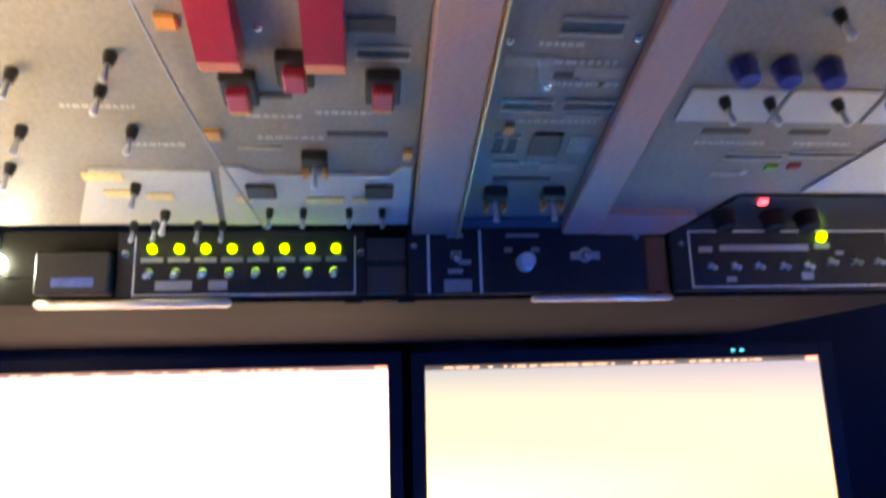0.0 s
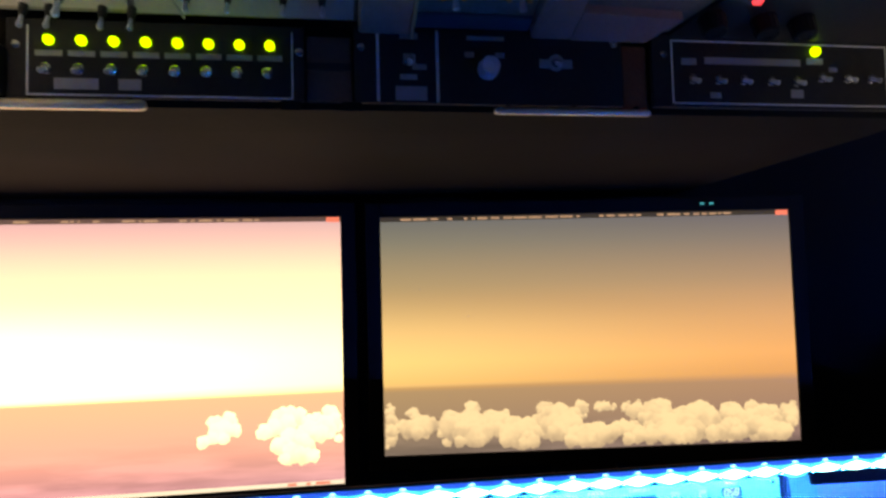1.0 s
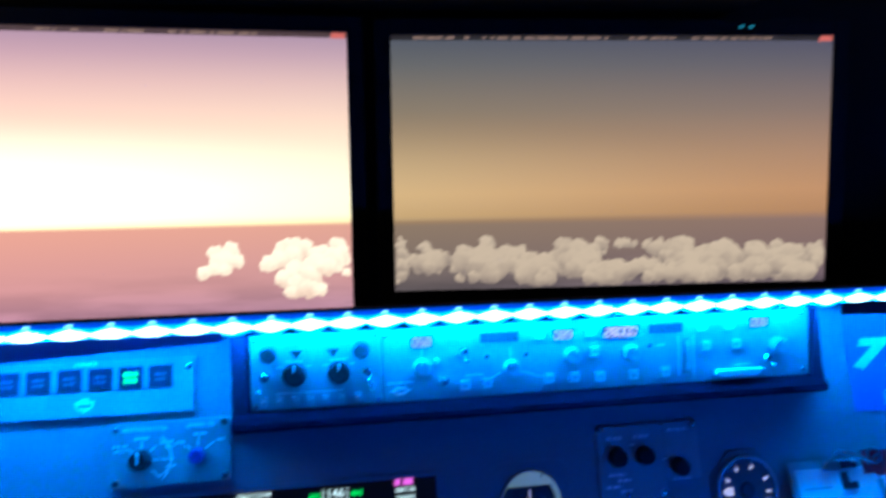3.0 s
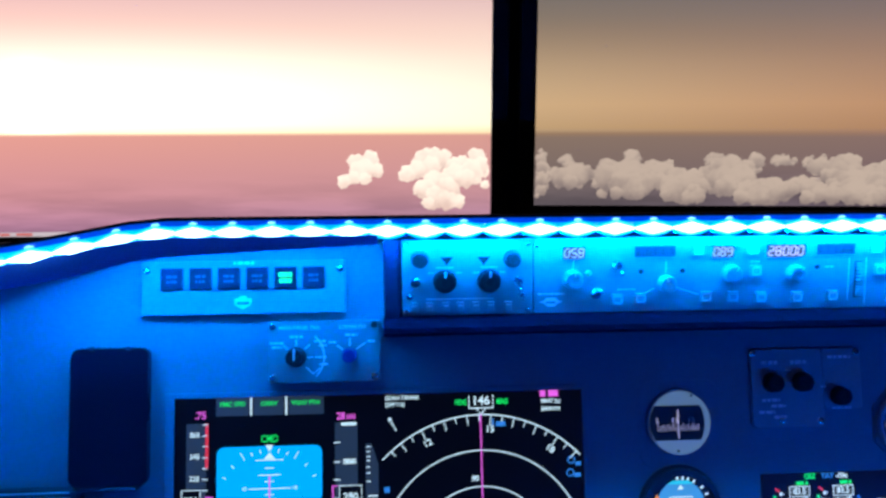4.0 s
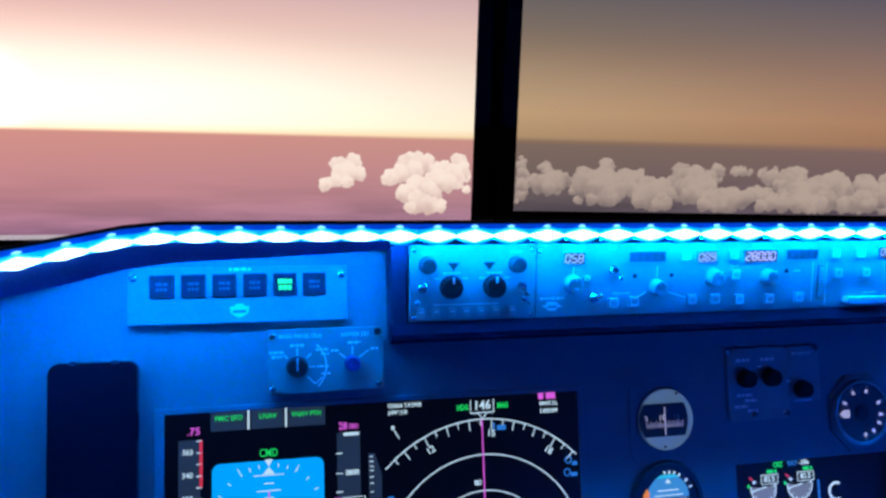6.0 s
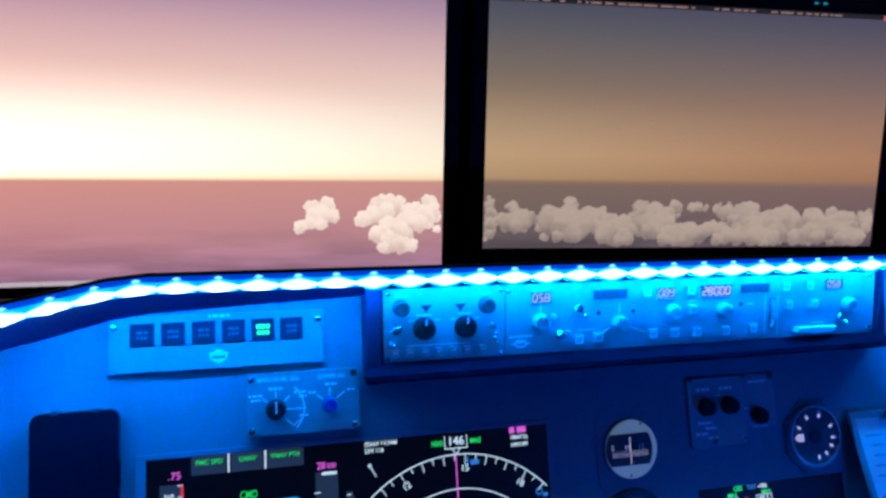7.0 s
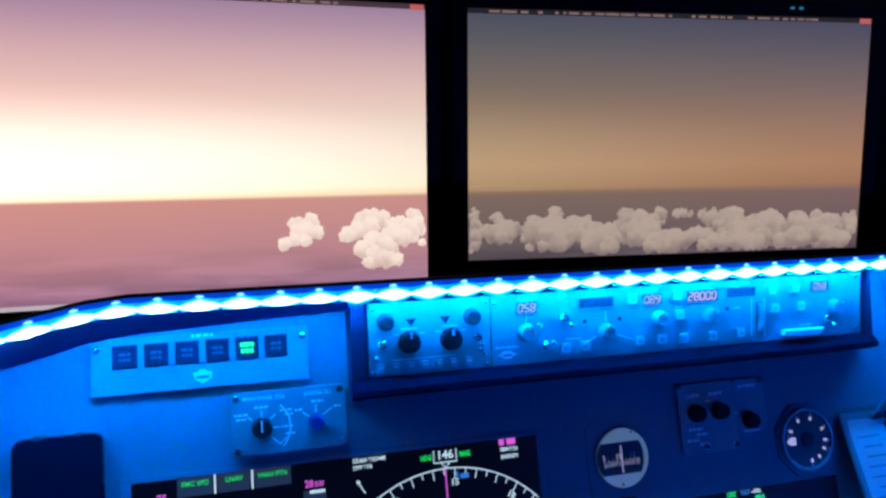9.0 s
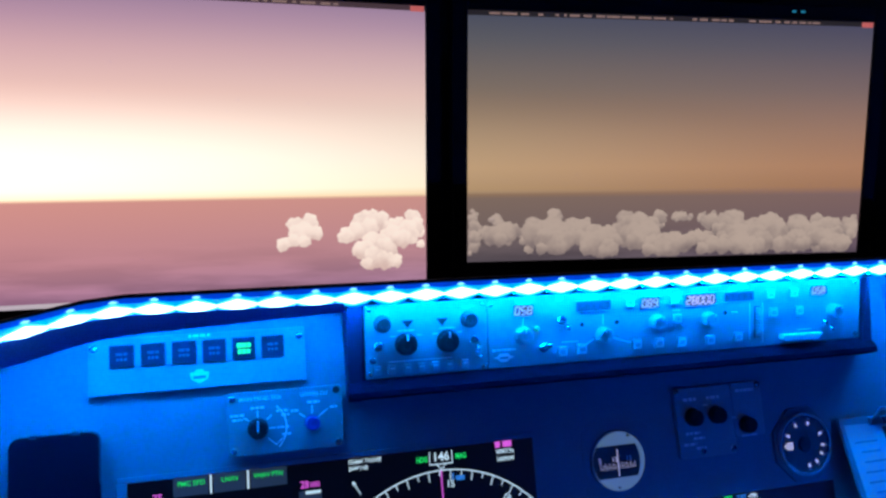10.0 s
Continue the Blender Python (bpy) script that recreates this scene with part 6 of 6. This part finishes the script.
for x0, x1 in ((-0.152, -0.1205), (-0.106, -0.0895)):
    part("label_plate", box(x0, x1, -0.0225, -0.0140, 0.002, 0.0028), GREYKNOB, sp1)
screw(sp1, 0.0300, 0.0110, 0.002, 0.0036)
screw(sp1, -0.1790, 0.0110, 0.002, 0.0036)

sp2 = thing("overhead_unit", upright(0.0075, 0.620, 1.4895), "black switch unit with a white knob and pale labels", "switch unit", "overhead switch units")
part("face_plate", box(0.0668, 0.2960, -0.0290, 0.0335, -0.003, 0.002, 0.0008), UNIT, sp2)
for x in (0.0860, 0.1350):
    part("border_line", box(x - 0.0012, x + 0.0012, -0.0275, 0.0320, 0.002, 0.0026), WHITE, sp2, "pale vertical line")
for x0, x1, y0, y1 in ((0.104, 0.119, 0.0245, 0.0295), (0.107, 0.117, 0.004, 0.012), (0.114, 0.126, -0.001, 0.0035), (0.104, 0.118, -0.0095, -0.005), (0.100, 0.126, -0.0265, -0.0150), (0.160, 0.192, 0.0250, 0.0285), (0.158, 0.166, 0.0105, 0.0150), (0.184, 0.192, 0.0105, 0.0150), (0.222, 0.230, 0.003, 0.0105), (0.242, 0.251, 0.003, 0.0105)):
    part("label_plate", box(x0, x1, y0, y1, 0.002, 0.0027), GREYKNOB, sp2, "grey unreadable label")
k = knob(sp2, 0.1775, 0.0005, 0.0085, 0.014, WHITE, 30)
small_switch(sp2, 0.2365, 0.0075)
part("collar", ring(0.2365, 0.0075, 0.0045, 0.0070, 0.002, 0.0040, 20), GREYKNOB, sp2)
small_switch(sp2, 0.1115, 0.0065)
for x, y in ((0.0725, 0.0165), (0.2885, 0.0250)):
    screw(sp2, x, y, 0.002, 0.0036)

sp3 = thing("overhead_unit", upright(0.0080, 0.620, 1.4895), "black switch unit with a row of toggles and one green lamp", "switch unit", "overhead switch units")
part("face_plate", box(0.3225, 0.5600, -0.0285, 0.0350, -0.003, 0.002, 0.0008), UNIT, sp3)
line_frame(sp3, 0.3405, 0.5520, -0.0255, 0.0310)
for x0, x1, y0, y1 in ((0.350, 0.364, 0.0095, 0.0150), (0.372, 0.4645, 0.0105, 0.0165), (0.471, 0.487, 0.0125, 0.0180), (0.376, 0.386, -0.0200, -0.0150), (0.454, 0.466, -0.0185, -0.0110), (0.493, 0.501, 0.006, 0.010)):
    part("label_plate", box(x0, x1, y0, y1, 0.002, 0.0027), GREYKNOB, sp3, "grey unreadable label")
for k, x in enumerate((0.3600, 0.3845, 0.4085, 0.4345, 0.4600, 0.4850, 0.5110, 0.5350)):
    small_switch(sp3, x, -0.0035 + (0.004 if k > 4 else 0))
part("lamp", lathe([(0.0046, 0), (0.0046, 0.002), (0.0038, 0.0042), (0.0018, 0.0052)], 16), E_LIME, sp3, "lit yellow-green lamp", Matrix.Translation((0.4795, 0.0240, 0.002)), True)
screw(sp3, 0.3335, 0.0180, 0.002, 0.0034)

box0 = thing("junction_box", upright(0, 0.622, 1.4895), "small dark box with a glossy sticker beside the switch panels", "box")
part("body", box(-0.2500, -0.1875, -0.0265, 0.0110, -0.004, 0.014, 0.002), BLACK, box0)
# the sticker's blue imitates a bluish glint on the box
part("sticker", box(-0.2350, -0.2000, -0.0200, -0.0120, 0.014, 0.0146), mat("foil_glint_sticker", (0.10, 0.16, 0.5), 0.4, 0.3, var=0.3, coarse=60), box0, "crumpled shiny sticker, blue glint put into its colour")


def trim_bar(x0, x1, r):
    """A half-round polished bar with rounded ends."""
    t = thing("edge_trim", pose(x0, 0.6195, 1.4556), "polished cream metal edge trim under the switch panels", "trim bar")
    d = x1 - x0
    bm = bmesh.new()
    rings = []
    for x, k in ((0, 0.35), (r * 0.3, 0.75), (r, 1.0), (d - r, 1.0), (d - r * 0.3, 0.75), (d, 0.35)):
        rings.append([bm.verts.new((x, 1.3 * r * k * math.cos(2 * math.pi * i / 16), r * k * math.sin(2 * math.pi * i / 16))) for i in range(16)])
    for a, b in zip(rings, rings[1:]):
        for i in range(16):
            bm.faces.new((a[i], a[(i + 1) % 16], b[(i + 1) % 16], b[i]))
    bm.faces.new(rings[0]), bm.faces.new(rings[-1][::-1])
    part("bar", bm, CHROME, t, "", None, True)
    for x in (0.012, d / 2, d - 0.012):
        part("bracket", box(x - 0.002, x + 0.002, -0.0010, 0.0080, r * 0.7, r + 0.0030, 0.0005), TAN, t)


trim_bar(-0.2520, -0.0850, 0.0040)
trim_bar(0.1900, 0.3280, 0.0028)
for x in (0.0240, 0.0720):
    b = thing("corner_bracket", upright(x, 0.6185, 1.4575), "small tan corner bracket under a switch panel", "bracket")
    part("plate", box(-0.008, 0.008, -0.0045, 0.003, -0.004, 0.002, 0.0006), TAN, b)

# unseen white LED bars added under the overhead's outer edges to light it, open upwards
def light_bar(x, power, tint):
    lamp = thing("light_bar", pose(x, 0.560, 1.260), "unseen white LED bar added under the overhead's edge to light it", "light bar", "overhead light bars")
    bm = box(-0.018, 0.018, -0.95, 0.0, -0.004, 0.0, 0.001)
    for sx in (-0.0165, 0.0165):
        box(sx - 0.0015, sx + 0.0015, -0.95, 0.0, 0.0002, 0.012, 0.0008, bm)
    part("channel", bm, BLACK, lamp, "black channel")
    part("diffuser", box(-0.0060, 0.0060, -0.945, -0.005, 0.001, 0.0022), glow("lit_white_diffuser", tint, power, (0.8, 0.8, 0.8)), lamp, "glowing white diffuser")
    for y in (-0.10, -0.55):
        part("hanger_rod", lathe([(0.003, 0.0), (0.003, 0.271 - 0.30 * y)], 10), BLACK, lamp, "", Matrix.Translation((-0.0105, y, 0.0)))


light_bar(-0.52, 60.0, (1.0, 0.84, 0.68))
# right bar mirrors the left one to brighten that side
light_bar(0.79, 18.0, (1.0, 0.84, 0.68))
# small marker lamp beside the switch units
mark = thing("marker_lamp", pose(-0.287, 0.633, 1.495), "small bright white marker lamp at the overhead's edge", "lamp")
part("housing", box(-0.012, -0.001, -0.012, 0.010, -0.010, 0.024, 0.002), BLACK, mark)
part("lens", lathe([(0.008, 0), (0.0075, 0.002), (0.004, 0.003)], 16), glow("lit_end_lens", (0.8, 0.95, 1.0), 25.0), mark, "bright lens", pose(0.0, -0.012, -0.002, 90, 0, 35), True)
